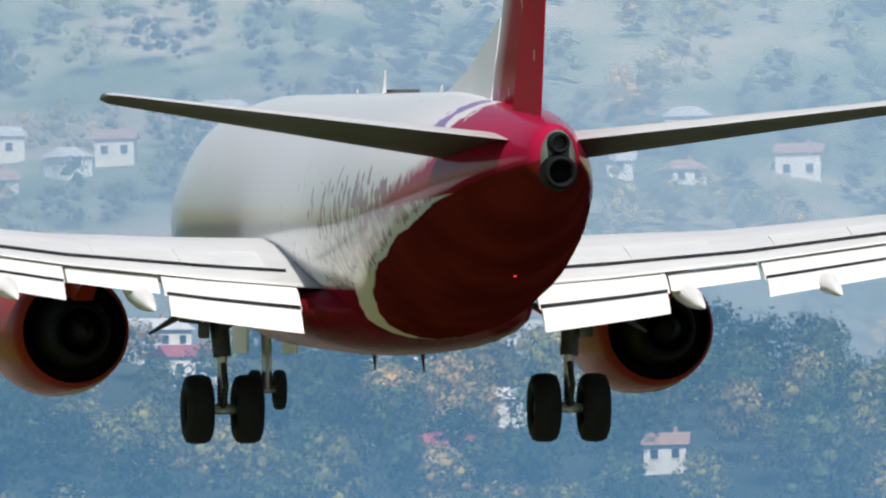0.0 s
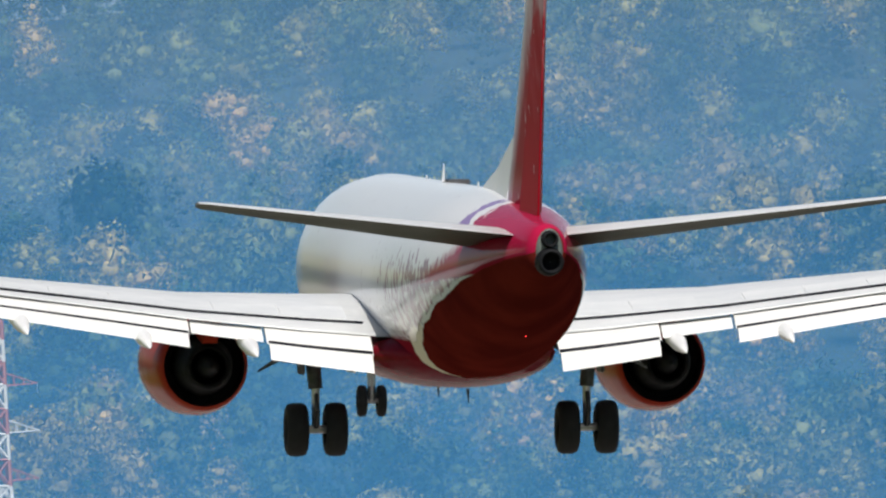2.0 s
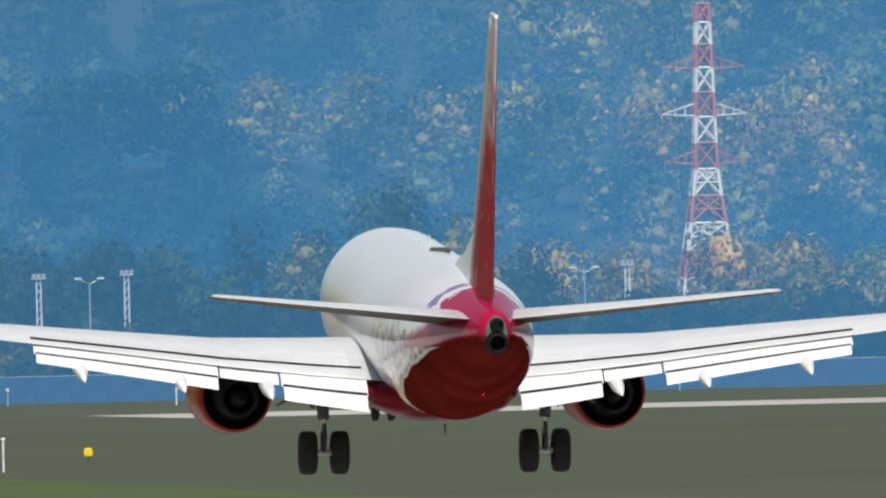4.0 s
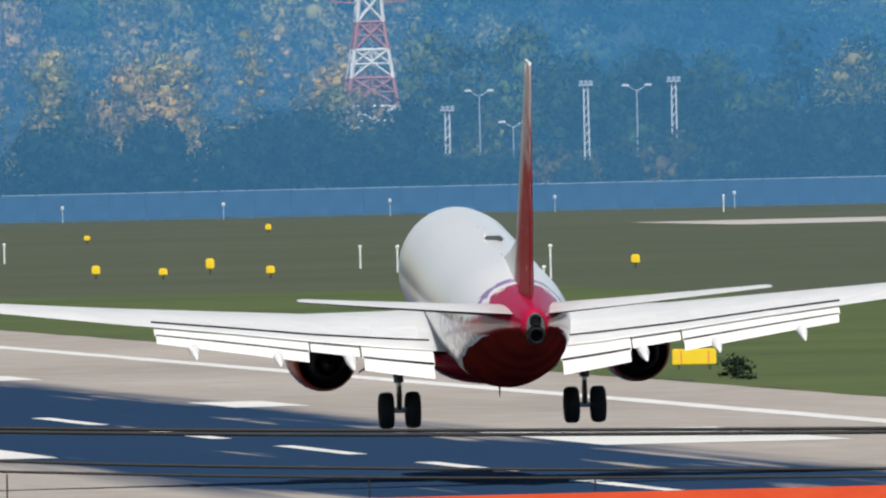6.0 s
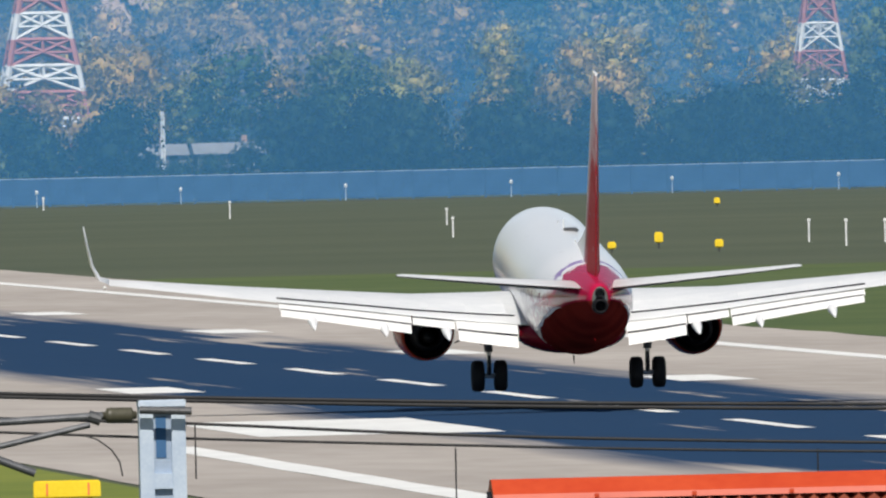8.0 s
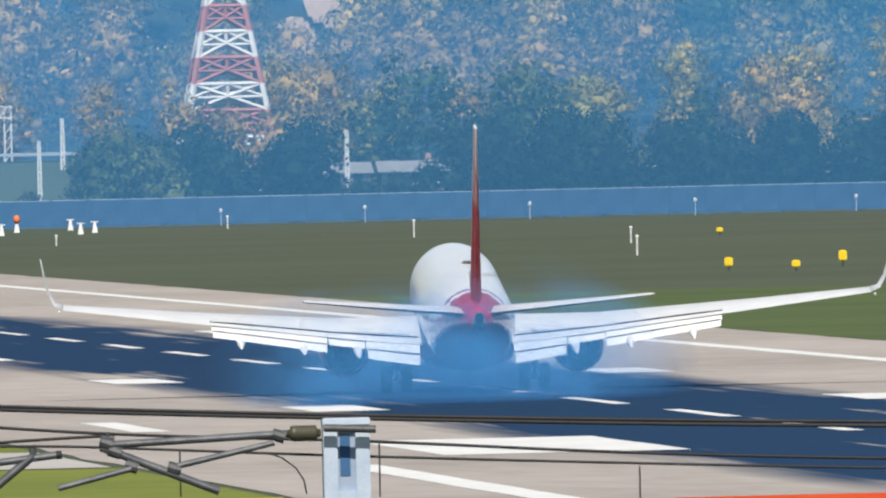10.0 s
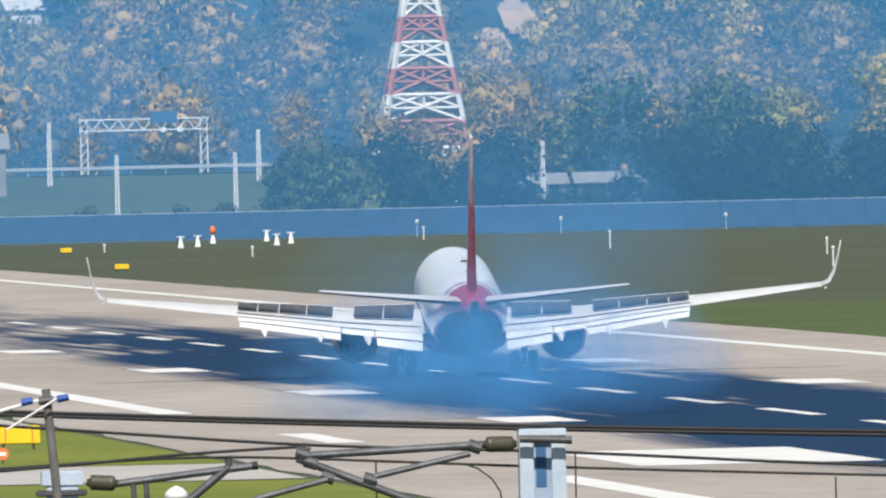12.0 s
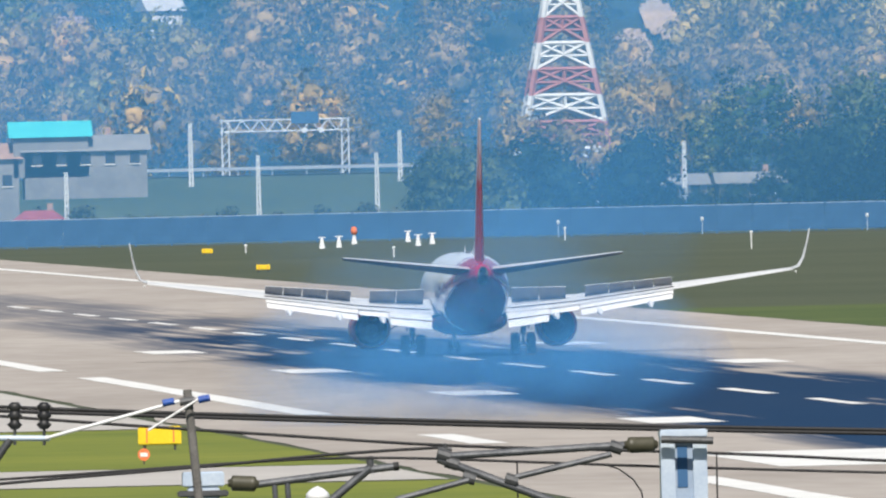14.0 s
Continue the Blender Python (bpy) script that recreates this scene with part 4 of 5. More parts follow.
def lattice_tower(foot, wide, tall, top, arms, sections, waist):
    """A red and white four-legged pylon: legs, cross braces and arms."""
    tower = tagged(empty("power_pylon", Matrix.Translation(foot)), "red and white banded steel lattice pylon on the slope", "pylon", "power pylons")
    zs = [tall * (1 - (1 - i / sections) ** 1.12) for i in range(sections + 1)]

    def half(z):
        """Half the width: the legs close in to the waist (height, width), then run up almost straight."""
        if z < waist[0]:
            return 0.5 * (wide + (waist[1] - wide) * z / waist[0])
        return 0.5 * (waist[1] + (top - waist[1]) * (z - waist[0]) / (tall - waist[0]))
    for i in range(sections):
        z0, z1 = zs[i], zs[i + 1]
        a, b = half(z0), half(z1)
        bm = bmesh.new()
        c0 = [(-a, -a, z0), (a, -a, z0), (a, a, z0), (-a, a, z0)]
        c1 = [(-b, -b, z1), (b, -b, z1), (b, b, z1), (-b, b, z1)]
        leg, br = (0.02 * wide + 0.08, 0.012 * wide + 0.05) if wide < 10 else (0.38, 0.24)
        for k in range(4):
            j = (k + 1) % 4
            tube(bm, c0[k], c1[k], leg, leg, 5)
            tube(bm, c0[k], c1[j], br, br, 4)
            tube(bm, c0[j], c1[k], br, br, 4)
            tube(bm, c1[k], c1[j], br * 1.2, br * 1.2, 4)
            if a > 1.6:
                # secondary bracing in the wide panels near the foot
                p, q, r, t = (Vector(e) for e in (c0[k], c0[j], c1[j], c1[k]))
                mid = (p + q + r + t) / 4
                for e in ((p + t) / 2, (q + r) / 2, (r + t) / 2):
                    tube(bm, mid, e, br * 0.8, br * 0.8, 4)
                tube(bm, (p + t) / 2, (r + t) / 2, br * 0.8, br * 0.8, 4)
                tube(bm, (q + r) / 2, (r + t) / 2, br * 0.8, br * 0.8, 4)
        part("tower_section", bm, TOWER_WHITE if i % 2 == 0 else TOWER_RED, tower, "white lattice section" if i % 2 == 0 else "red lattice section")
    for n, (z, reach) in enumerate(arms):
        for s in (-1, 1):
            bm = bmesh.new()
            w = half(z)
            tip = (s * reach, 0, z + 0.25)
            for y in (-w, w):
                tube(bm, (s * w, y, z), tip, 0.13, 0.08, 5)
                tube(bm, (s * w, y, z + 1.5), tip, 0.11, 0.08, 5)
                for f in (0.3, 0.6):
                    tube(bm, (s * (w + (reach - w) * f), y * (1 - f), z + 0.2), (s * (w + (reach - w) * f), y * (1 - f), z + 1.5 * (1 - f)), 0.06, 0.06, 4)
            part("cross_arm", bm, TOWER_WHITE if n % 2 else TOWER_RED, tower)
            bm = bmesh.new()
            for k in range(5):
                lathe(bm, [(0.26 * k, 0.03), (0.26 * k + 0.06, 0.12), (0.26 * k + 0.12, 0.03)], (0, 0, -1), tip, 6)
            part("insulator_string", bm, GALV, tower)
    return tower


def pylons():
    # foot, width, height, top width, arms
    a, b, c, d = at(3938, 121, 3450), at(2375, 238, 3450), at(998, 235, 3452), at(5812, 0, 3450)
    low = ((23.3, 4.8), (28.9, 5.0), (34.4, 4.8))
    lattice_tower((a.x, a.y, height(a.x, a.y) - 1), 8.6, 42, 1.4, low, 14, (22, 2.6))
    lattice_tower((b.x, b.y, height(b.x, b.y) - 1), 8.8, 43, 1.3, ((22.2, 4.6), (28.0, 5.0), (33.8, 4.6)), 14, (21, 2.7))
    lattice_tower((c.x, c.y, 0), 14.0, 46, 1.8, ((34, 7.0), (40, 7.5)), 16, (29, 2.8))
    lattice_tower((d.x, d.y, height(d.x, d.y) - 1), 8.8, 44, 1.4, ((26, 4.8), (31.5, 5.0), (37, 4.8)), 14, (24, 2.7))


def house(p, wide, wall_h, roof, walls=None, deep=8.0, hip=False, turn=0.0, label=""):
    ob = tagged(empty("house", pose(p[0], p[1], p[2], 0, 0, turn)), label or "small pale rendered house with a pitched roof on the hillside", "house", "houses on the hill")
    w, d, h = wide / 2, deep / 2, wall_h
    part("wall", boxed((-w, -d, -3), (w, d, h)), walls or WALL_WHITE, ob)
    rise = 0.26 * deep
    bm = bmesh.new()
    e = 0.5
    inset = w * 0.6 if hip else 0.0
    v = [bm.verts.new(q) for q in ((-w - e, -d - e, h), (w + e, -d - e, h), (w + e, d + e, h), (-w - e, d + e, h), (-w - e + inset, 0, h + rise), (w + e - inset, 0, h + rise))]
    for f in ((0, 1, 5, 4), (2, 3, 4, 5), (0, 4, 3), (1, 2, 5), (3, 2, 1, 0)):
        bm.faces.new([v[i] for i in f])
    part("roof", bm, roof, ob)
    n = max(1, int(wide / 2.6))
    for f in range(int(h / 2.4)):
        for i in range(n):
            x = -w + wide * (i + 0.5) / n
            win = part("window", boxed((x - 0.55, -d - 0.06, 0.9 + 2.8 * f), (x + 0.55, -d + 0.05, 2.2 + 2.8 * f)), WINDOW_DARK, ob)
            part("sill", boxed((x - 0.65, -d - 0.16, 0.78 + 2.8 * f), (x + 0.65, -d, 0.9 + 2.8 * f)), WALL_WHITE, win)
    part("chimney", boxed((w * 0.35, 0.2, h), (w * 0.35 + 0.6, 0.8, h + rise + 0.8), 0.03), ROOF_BROWN, ob)
    return ob


# u, v, width in metres, wall height, roof, hipped
HOUSES = [(6261, -1547, 6, 4, ROOF_BROWN, 0), (6061, -1552, 5, 4, ROOF_PALE, 0), (6176, -1522, 5, 3, ROOF_PALE, 1), (7271, -1580, 7, 4, ROOF_PALE, 1), (7471, -1515, 7, 5, ROOF_BROWN, 0), (7266, -1500, 5.5, 3, ROOF_BROWN, 1),
          (6451, -1590, 6, 5, ROOF_PALE, 0), (6516, -1555, 9, 4, ROOF_PALE, 0), (7156, -1512, 4, 3, ROOF_PALE, 0), (7076, -1318, 6, 3, ROOF_BROWN, 1), (6626, -1300, 9, 6, ROOF_PALE, 0), (6736, -1312, 7, 4, ROOF_PALE, 1),
          (6676, -1195, 7, 3.5, ROOF_PALE, 0), (6816, -1182, 7, 5, ROOF_BROWN, 0), (6966, -1215, 8, 5, ROOF_RED, 0), (5566, -1450, 7, 3, ROOF_PALE, 0), (6756, -1410, 3, 3, ROOF_PALE, 1), (6395, -1160, 9, 3.2, ROOF_RED, 0),
          (6327, -1208, 9, 3, ROOF_PALE, 0), (5087, -1258, 7, 3.5, ROOF_PALE, 0), (5152, -1160, 11, 3, ROOF_BROWN, 1), (6152, -1230, 2.5, 4, ROOF_PALE, 0), (4759, -1185, 4.5, 3.5, ROOF_PALE, 0), (4909, -1175, 9, 3.5, ROOF_BROWN, 1),
          (5179, -1040, 4, 3.5, ROOF_PALE, 0), (4549, -1048, 11, 3, ROOF_PALE, 1), (4679, -1040, 8, 2.6, ROOF_BROWN, 0), (6846, -1012, 7, 2.6, ROOF_RED, 0), (7236, -1000, 6, 2.8, ROOF_BROWN, 0),
          (285, 52, 4, 4, ROOF_PALE, 0), (120, 70, 3, 3, ROOF_BROWN, 0), (6961, -1085, 4.5, 3, ROOF_PALE, 0), (5950, -1500, 6, 3, ROOF_PALE, 0), (6050, -1480, 5, 3, ROOF_BROWN, 0)]


def houses():
    for k, (u, v, w, h, roof, hip) in enumerate(HOUSES):
        p = on_land(u, v + 14)
        if p.y > 4330:
            h = h * 0.8
        house(p, w, h, roof, None, 6.0 if p.y > 4330 else 7.0, bool(hip), (-14, 9, 22, -6)[k % 4])
        CLEAR.append((p.x, p.y - 12, w * 0.6 + 1.5, 20))
    # long shed with a blue front
    p = on_land(4845, -1040)
    CLEAR.append((p.x, p.y - 18, 11, 30))
    shed = house(p, 12, 4, ROOF_PALE, None, 8, False, 4, "long pale shed with a bright blue front")
    part("blue_front", boxed((-1.0, -4.25, 0), (4.6, -4.1, 3.0), 0.03), BLUE_SHEET, shed, "bright blue sheet front")
    # open meadow and bare soil among the trees
    p = on_land(4960, -985)
    CLEAR.append((p.x, p.y, 15, 20))
    soil(5811, -1415, 11, 22)
    for u, v, w, d in ((1165, 30, 2.4, 14), (1120, 85, 2.6, 13), (1080, 140, 2.2, 10), (1205, 140, 2.0, 9), (880, 120, 1.8, 8)):
        soil(u, v, w, d)


def soil(u, v, wide, deep):
    """Bare ochre ground with a ragged outline, kept free of trees."""
    p = on_land(u, v)
    CLEAR.append((p.x, p.y - 4, wide * 1.15, deep * 1.15))
    bm = bmesh.new()
    rows = []
    for j in range(9):
        row = []
        for i in range(13):
            x, y = p.x - wide + wide * i / 6 + 0.14 * wide * noise.noise((j, i, u)), p.y - deep + deep * j / 4 + 0.14 * deep * noise.noise((i * 0.5, 3, j))
            row.append(bm.verts.new((x, y, height(x, y) + 0.5)))
        rows.append(row)
    for j, (a, b) in enumerate(zip(rows, rows[1:])):
        for i in range(12):
            if (i - 6) ** 2 / 36 + (j - 3.5) ** 2 / 14 < 1.0 + 0.5 * noise.noise((i * 0.4, j, u)):
                bm.faces.new((a[i], a[i + 1], b[i + 1], b[i]))
    tagged(mesh_ob("bare_soil", bm, DIRT), "patch of bare ochre soil on the hillside", kind="structure")


def roadside():
    """The embankment with the highway, its gantry, poles, and the low buildings behind the airfield's fence."""
    bm = bmesh.new()
    prof = [(3395, 0.05), (3418, 2.6), (3440, 6.6), (3446, 7.2), (3482, 7.3), (3500, 6.0)]
    xs = [40 + 8 * i for i in range(19)]
    rows = [[bm.verts.new((x, y, z + 0.4 * noise.noise((x * 0.08, y * 0.08, 2)) * (0 if y > 3440 else 1))) for x in xs] for y, z in prof]
    for a, b in zip(rows, rows[1:]):
        for i in range(len(xs) - 1):
            bm.faces.new((a[i], a[i + 1], b[i + 1], b[i]))
    tagged(mesh_ob("embankment", bm, BANK_GRASS, None, "", True), "grassy highway embankment", kind="structure")
    tagged(strip("road", 40, 184, 3447, 3481, 7.36, ASPHALT, 10, 4), "grey asphalt highway on the embankment", kind="structure")
    CLEAR.append((112, 3440, 76, 52))
    rail = tagged(empty("guard_rail"), "galvanised guard rail along the highway", "guard rail")
    part("beam", boxed((40, 3446.6, 7.9), (184, 3446.75, 8.3), 0.02), GALV, rail)
    pr = None
    for i in range(36):
        ob = part("post", boxed((-0.08, -0.06, 0), (0.08, 0.06, 1.0)), GALV, rail) if pr is None else new("post", pr.data)
        ob.parent, ob.location = rail, (42 + 4 * i, 3446.9, 7.3)
        pr = pr or ob
    # gantry over the road
    a, b = at(400, 300, 3455), at(612, 296, 3455)
    gan = tagged(empty("sign_gantry", Matrix.Translation((a.x, 3455, 7.3))), "white steel lattice gantry spanning the highway", "gantry")
    w = b.x - a.x
    for x in (0, w):
        bm = bmesh.new()
        for dx in (-0.4, 0.4):
            tube(bm, (x + dx, 0, 0), (x + dx, 0, 6.4), 0.11, 0.11, 6)
        for k in range(6):
            tube(bm, (x - 0.4, 0, k * 1.05), (x + 0.4, 0, k * 1.05 + 1.0), 0.06, 0.06, 5)
        part("leg", bm, TOWER_WHITE, gan)
    bm = bmesh.new()
    for z in (5.1, 6.4):
        for y in (-0.5, 0.5):
            tube(bm, (-0.6, y, z), (w + 0.6, y, z), 0.10, 0.10, 6)
    n = 14
    for k in range(n):
        x0, x1 = w * k / n, w * (k + 1) / n
        for y in (-0.5, 0.5):
            tube(bm, (x0, y, 5.1 if k % 2 else 6.4), (x1, y, 6.4 if k % 2 else 5.1), 0.06, 0.06, 5)
    part("truss_beam", bm, TOWER_WHITE, gan)
    for x in (w * 0.66, w * 0.8):
        part("signal_lamp", boxed((x - 0.3, -0.8, 4.8), (x + 0.3, -0.55, 5.4), 0.06), WHITE, gan)
    part("sign_panel", boxed((w * 0.55, -0.62, 5.9), (w * 0.78, -0.55, 7.3), 0.03), FENCE_PAINT, gan, "plain back of a road sign")
    # white concrete posts in front of the embankment
    for u, v0, v1 in ((458, 358, 275), (668, 362, 270), (118, 365, 305), (338, 300, 218), (1212, 330, 250), (708, 290, 230), (1150, 412, 372), (1270, 408, 372)):
        p, q = at(u, v0, 3380), at(u, v1, 3380)
        pole = tagged(empty("concrete_post", Matrix.Translation((p.x, p.y, max(0.0, p.z - 2)))), "pale concrete lattice post behind the fence", "post", "pale posts")
        h = q.z - max(0.0, p.z - 2)
        part("shaft", tube(tube(bmesh.new(), (-0.18, 0, 0), (-0.12, 0, h), 0.14, 0.11, 6), (0.18, 0, 0), (0.12, 0, h), 0.14, 0.11, 6), TOWER_WHITE, pole)
        bm = bmesh.new()
        for k in range(int(h / 0.8)):
            box(bm, (-0.15, -0.05, k * 0.8 + 0.3), (0.15, 0.05, k * 0.8 + 0.5))
        part("rungs", bm, TOWER_WHITE, pole)
    # low buildings
    for u, v, w, h, roof, lab in ((88, 268, 8.6, 1.6, TURQUOISE, "low building with a bright turquoise sheet roof"), (150, 305, 14, 2.4, WALL_GREY, "long grey concrete building by the highway"), (-30, 345, 8, 4, ROOF_BROWN, "low brown building by the highway"), (70, 415, 5.5, 2.4, ROOF_RED, "small white hut with a dark red roof beside the fence")):
        p = at(u, v, 3352 if v > 400 else 3392)
        house((p.x, p.y, max(0.0, p.z - (0 if v < 400 else 1))), w, h, roof, WALL_GREY if v < 400 else None, 5 if v > 400 else 7, v > 400, 0, lab)
    for u, v in ((1185, 322), (1330, 318)):
        p = at(u, v, 3410)
        house((p.x, p.y, height(p.x, p.y)), 8.0, p.z - height(p.x, p.y) - 0.4, WALL_GREY, WALL_GREY, 5, False, 3, "pale low building among the trees")


def light_masts():
    # u, foot v, head v, arms
    for u, v0, v1, kind in ((2756, 265, 155, 0), (2911, 235, 148, 0), (2846, 260, 155, 1), (2566, 220, 165, 1), (2626, 262, 220, 1), (2509, 232, 200, 0), (3328, 180, 128, 0), (3370, 200, 135, 1), (3490, 150, 128, 1), (3796, 165, 130, 0), (3720, 150, 135, 1)):
        far = 3366 if u < 3200 else 3378
        p, q = at(u, v0, far), at(u, v1, far)
        m = tagged(empty("light_mast", Matrix.Translation((p.x, p.y, 0))), "white lattice floodlight mast beyond the fence" if kind == 0 else "grey street lamp with two arms", "lamp", "lamps beyond the fence")
        h = q.z
        if kind == 0:
            bm = bmesh.new()
            for dx in (-0.3, 0.3):
                tube(bm, (dx, 0, 0), (dx * 0.8, 0, h), 0.12, 0.10, 6)
            for k in range(int(h)):
                tube(bm, (-0.3, 0, k), (0.28, 0, k + 0.9), 0.05, 0.05, 4)
            part("mast", bm, TOWER_WHITE, m)
            part("platform", boxed((-0.8, -0.4, h - 0.15), (0.8, 0.4, h + 0.05), 0.03), TOWER_WHITE, m)
            for dx in (-0.55, 0, 0.55):
                part("floodlight", boxed((dx - 0.22, -0.5, h + 0.05), (dx + 0.22, -0.2, h + 0.5), 0.06), GALV, m)
        else:
            part("mast", tube(bmesh.new(), (0, 0, 0), (0, 0, h - 0.6), 0.16, 0.09, 8), GALV, m)
            for s in (-1, 1):
                part("arm", tube(bmesh.new(), (0, 0, h - 0.7), (s * 1.1, 0, h - 0.1), 0.07, 0.05, 6), GALV, m)
                part("lamp_head", boxed((s * 1.3 - 0.4, -0.2, h - 0.18), (s * 1.3 + 0.4, 0.2, h + 0.1), 0.06), WHITE, m)


def yellow_shrubs():
    rng = np.random.default_rng(23)
    protos = []
    for i in range(4):
        v, f, nn = clump_mesh(rng, 9, 70, rng.uniform(2.2, 3.0), rng.uniform(3.5, 5.5), 0.1, False)
        sh = tagged(empty("shrub"), "yellowing shrub behind the perimeter fence", "shrub", "shrubs behind the fence")
        me = tones_on(mesh_from("foliage", v, f, nn, YELLOW_LEAF), np.full(len(v), rng.uniform(0.2, 0.8)))
        new("foliage", me).parent = sh
        bm = bmesh.new()
        for k in range(3):
            tube(bm, (0, 0, -0.2), (0.7 * math.cos(2.1 * k), 0.7 * math.sin(2.1 * k), 1.8), 0.09, 0.04, 6)
        part("stems", bm, BARK, sh)
        protos.append(sh)
    spots = [(at(u, 250, 3360).x, 3360 + rng.uniform(-5, 5), rng.uniform(1.2, 1.8)) for u in range(2560, 3010, 26)]
    spots += [(at(u, 250, 3372).x, 3366 + rng.uniform(-6, 6), rng.uniform(0.5, 1.0)) for u in range(60, 760, 42)]
    spots += [(at(u, 250, 3300).x, 3300 + rng.uniform(-5, 5), rng.uniform(0.4, 0.7)) for u in range(900, 2500, 110)]
    for u, v in ((3010, 676), (3028, 677)):
        p = on_land(u, v)
        v3, f3, n3 = clump_mesh(rng, 6, 50, 0.75, 1.0, 0.1, False)
        bush = tagged(new("bush", tones_on(mesh_from("bush", v3, f3, n3, DARK_LEAF), np.full(len(v3), 0.35))), "low dark bush beside the yellow sign", "bush")
        bush.location = p
    for k, (x, y, s) in enumerate(spots):
        m = Matrix.LocRotScale((x, y, 0), Euler((0, 0, rng.uniform(0, 6.28))), (s, s, s))
        if k < len(protos):
            protos[k].matrix_basis = m
        else:
            src = protos[k % 4]
            keep = src.scale.copy()
            src.scale = (1, 1, 1)
            copy_thing(src, m)
            src.scale = keep


def field_things():
    """Signs, lights and marker posts on the grass."""
    for u, v, w, h, lab in ((283, 797, 1.6, 0.68, "yellow airfield sign on the grass"), (1042, 947, 1.9, 0.5, "yellow airfield sign on the grass"), (2946, 660, 1.9, 0.7, "yellow airfield sign on the grass"), (367, 452, 1.1, 0.45, "small yellow marker board on the grass"), (466, 482, 1.2, 0.45, "small yellow marker board on the grass"), (3466, 397, 1.6, 0.9, "yellow airfield board beside a red one")):
        p = on_land(u, v)
        s = tagged(empty("taxiway_sign", Matrix.Translation(p)), lab, "sign", "yellow airfield signs")
        part("face", boxed((-w / 2, -0.12, 0.22), (w / 2, 0.12, 0.22 + h), 0.04), YELLOW, s)
        for x in (-0.35 * w, 0.35 * w):
            part("foot", tube(bmesh.new(), (x, 0, 0), (x, 0, 0.3), 0.05), STEEL_DARK, s)
        for k in (-0.3, 0.32):
            part("rib", boxed((w * k - 0.03, -0.135, 0.3), (w * k + 0.03, -0.118, 0.14 + h)), ORANGE, s)
    p = on_land(3434, 397)
    s = tagged(empty("taxiway_sign", Matrix.Translation(p)), "red airfield board beside a yellow one", "sign")
    part("face", boxed((-0.7, -0.12, 0.25), (0.7, 0.12, 1.1), 0.04), RED, s)
    part("foot", tube(bmesh.new(), (0, 0, 0), (0, 0, 0.4), 0.06), STEEL_DARK, s)
    p = on_land(255, 822)
    s = tagged(empty("no_entry_plate", Matrix.Translation(p)), "round orange-red plate with a white middle on a stake", "sign")
    part("plate", lathe(bmesh.new(), [(0, 0.01), (0, 0.22), (0.03, 0.22), (0.03, 0.01)], (0, -1, 0), (0, 0, 0.35), 18), ORANGE, s)
    part("white_bar", boxed((-0.13, -0.05, 0.28), (0.13, -0.032, 0.42)), WHITE, s)
    part("stake", tube(bmesh.new(), (0, 0.02, 0), (0, 0.02, 0.3), 0.03), STEEL_DARK, s)
    # yellow guard lights and white marker posts: u, v, height
    for u, v, h in ((1887, 500, 1.0), (2006, 500, 0.8), (2089, 492, 1.2), (2196, 498, 0.9), (2842, 480, 1.0), (2192, 418, 0.9), (1871, 436, 0.7)):
        p = on_land(u, v)
        s = tagged(empty("marker_light", Matrix.Translation(p)), "small yellow guard light on the grass", "marker", "yellow guard lights")
        part("lamp", boxed((-0.3, -0.15, h * 0.35), (0.3, 0.15, h), 0.08), YELLOW, s)
        part("stem", tube(bmesh.new(), (0, 0, 0), (0, 0, h * 0.4), 0.06), STEEL_DARK, s)
    for u, v, h in ((1725, 472, 1.9), (2627, 492, 2.6), (2692, 498, 2.8), (2998, 380, 2.2), (1714, 450, 1.7), (2355, 480, 2.0), (2421, 487, 2.3), (2490, 480, 2.0), (2616, 470, 2.2), (1330, 440, 2.0), (1310, 395, 1.8), (697, 455, 1.1), (435, 448, 0.9), (1000, 425, 1.6), (928, 412, 1.6), (2560, 492, 1.0), (2680, 500, 1.0)):
        p, h = on_land(u, v), h * 0.75
        s = tagged(empty("marker_post", Matrix.Translation(p)), "white banded marker post on the grass", "marker", "white marker posts")
        for k in range(3):
            part("band", tube(bmesh.new(), (0, 0, h * k / 3), (0, 0, h * (k + 1) / 3), 0.075, 0.075, 8), WHITE if k != 1 else WING_GREY, s)
        part("head", boxed((-0.13, -0.12, h), (0.13, 0.12, h + 0.22), 0.04), WHITE, s)
    # localiser equipment: low white cabinets with an orange ball
    for u, v, kind in ((600, 438, 0), (570, 440, 0), (627, 432, 1), (740, 435, 0), (765, 432, 0), (722, 428, 0)):
        p = on_land(u, v)
        s = tagged(empty("aerial_mast", Matrix.Translation(p)), "white aerial support beside the fence" if kind == 0 else "white aerial mast with an orange top", "aerial", "localiser aerials")
        s.scale = (0.6, 0.6, 0.65)
        part("stand", loft(bmesh.new(), [[(-0.5, -0.3, 0), (0.5, -0.3, 0), (0.5, 0.3, 0), (-0.5, 0.3, 0)], [(-0.18, -0.15, 1.7), (0.18, -0.15, 1.7), (0.18, 0.15, 1.7), (-0.18, 0.15, 1.7)]]), WHITE, s)
        if kind:
            part("top", lathe(bmesh.new(), [(0, 0.1), (0.2, 0.5), (0.7, 0.6), (1.2, 0.45), (1.4, 0.1)], (0, 0, 1), (0, 0, 1.5), 12, True), ORANGE, s, "", True)
        else:
            part("dipole", boxed((-0.7, -0.1, 1.7), (0.7, 0.1, 1.85), 0.03), WHITE, s)


# ---- foreground: railway wires and a roof ----


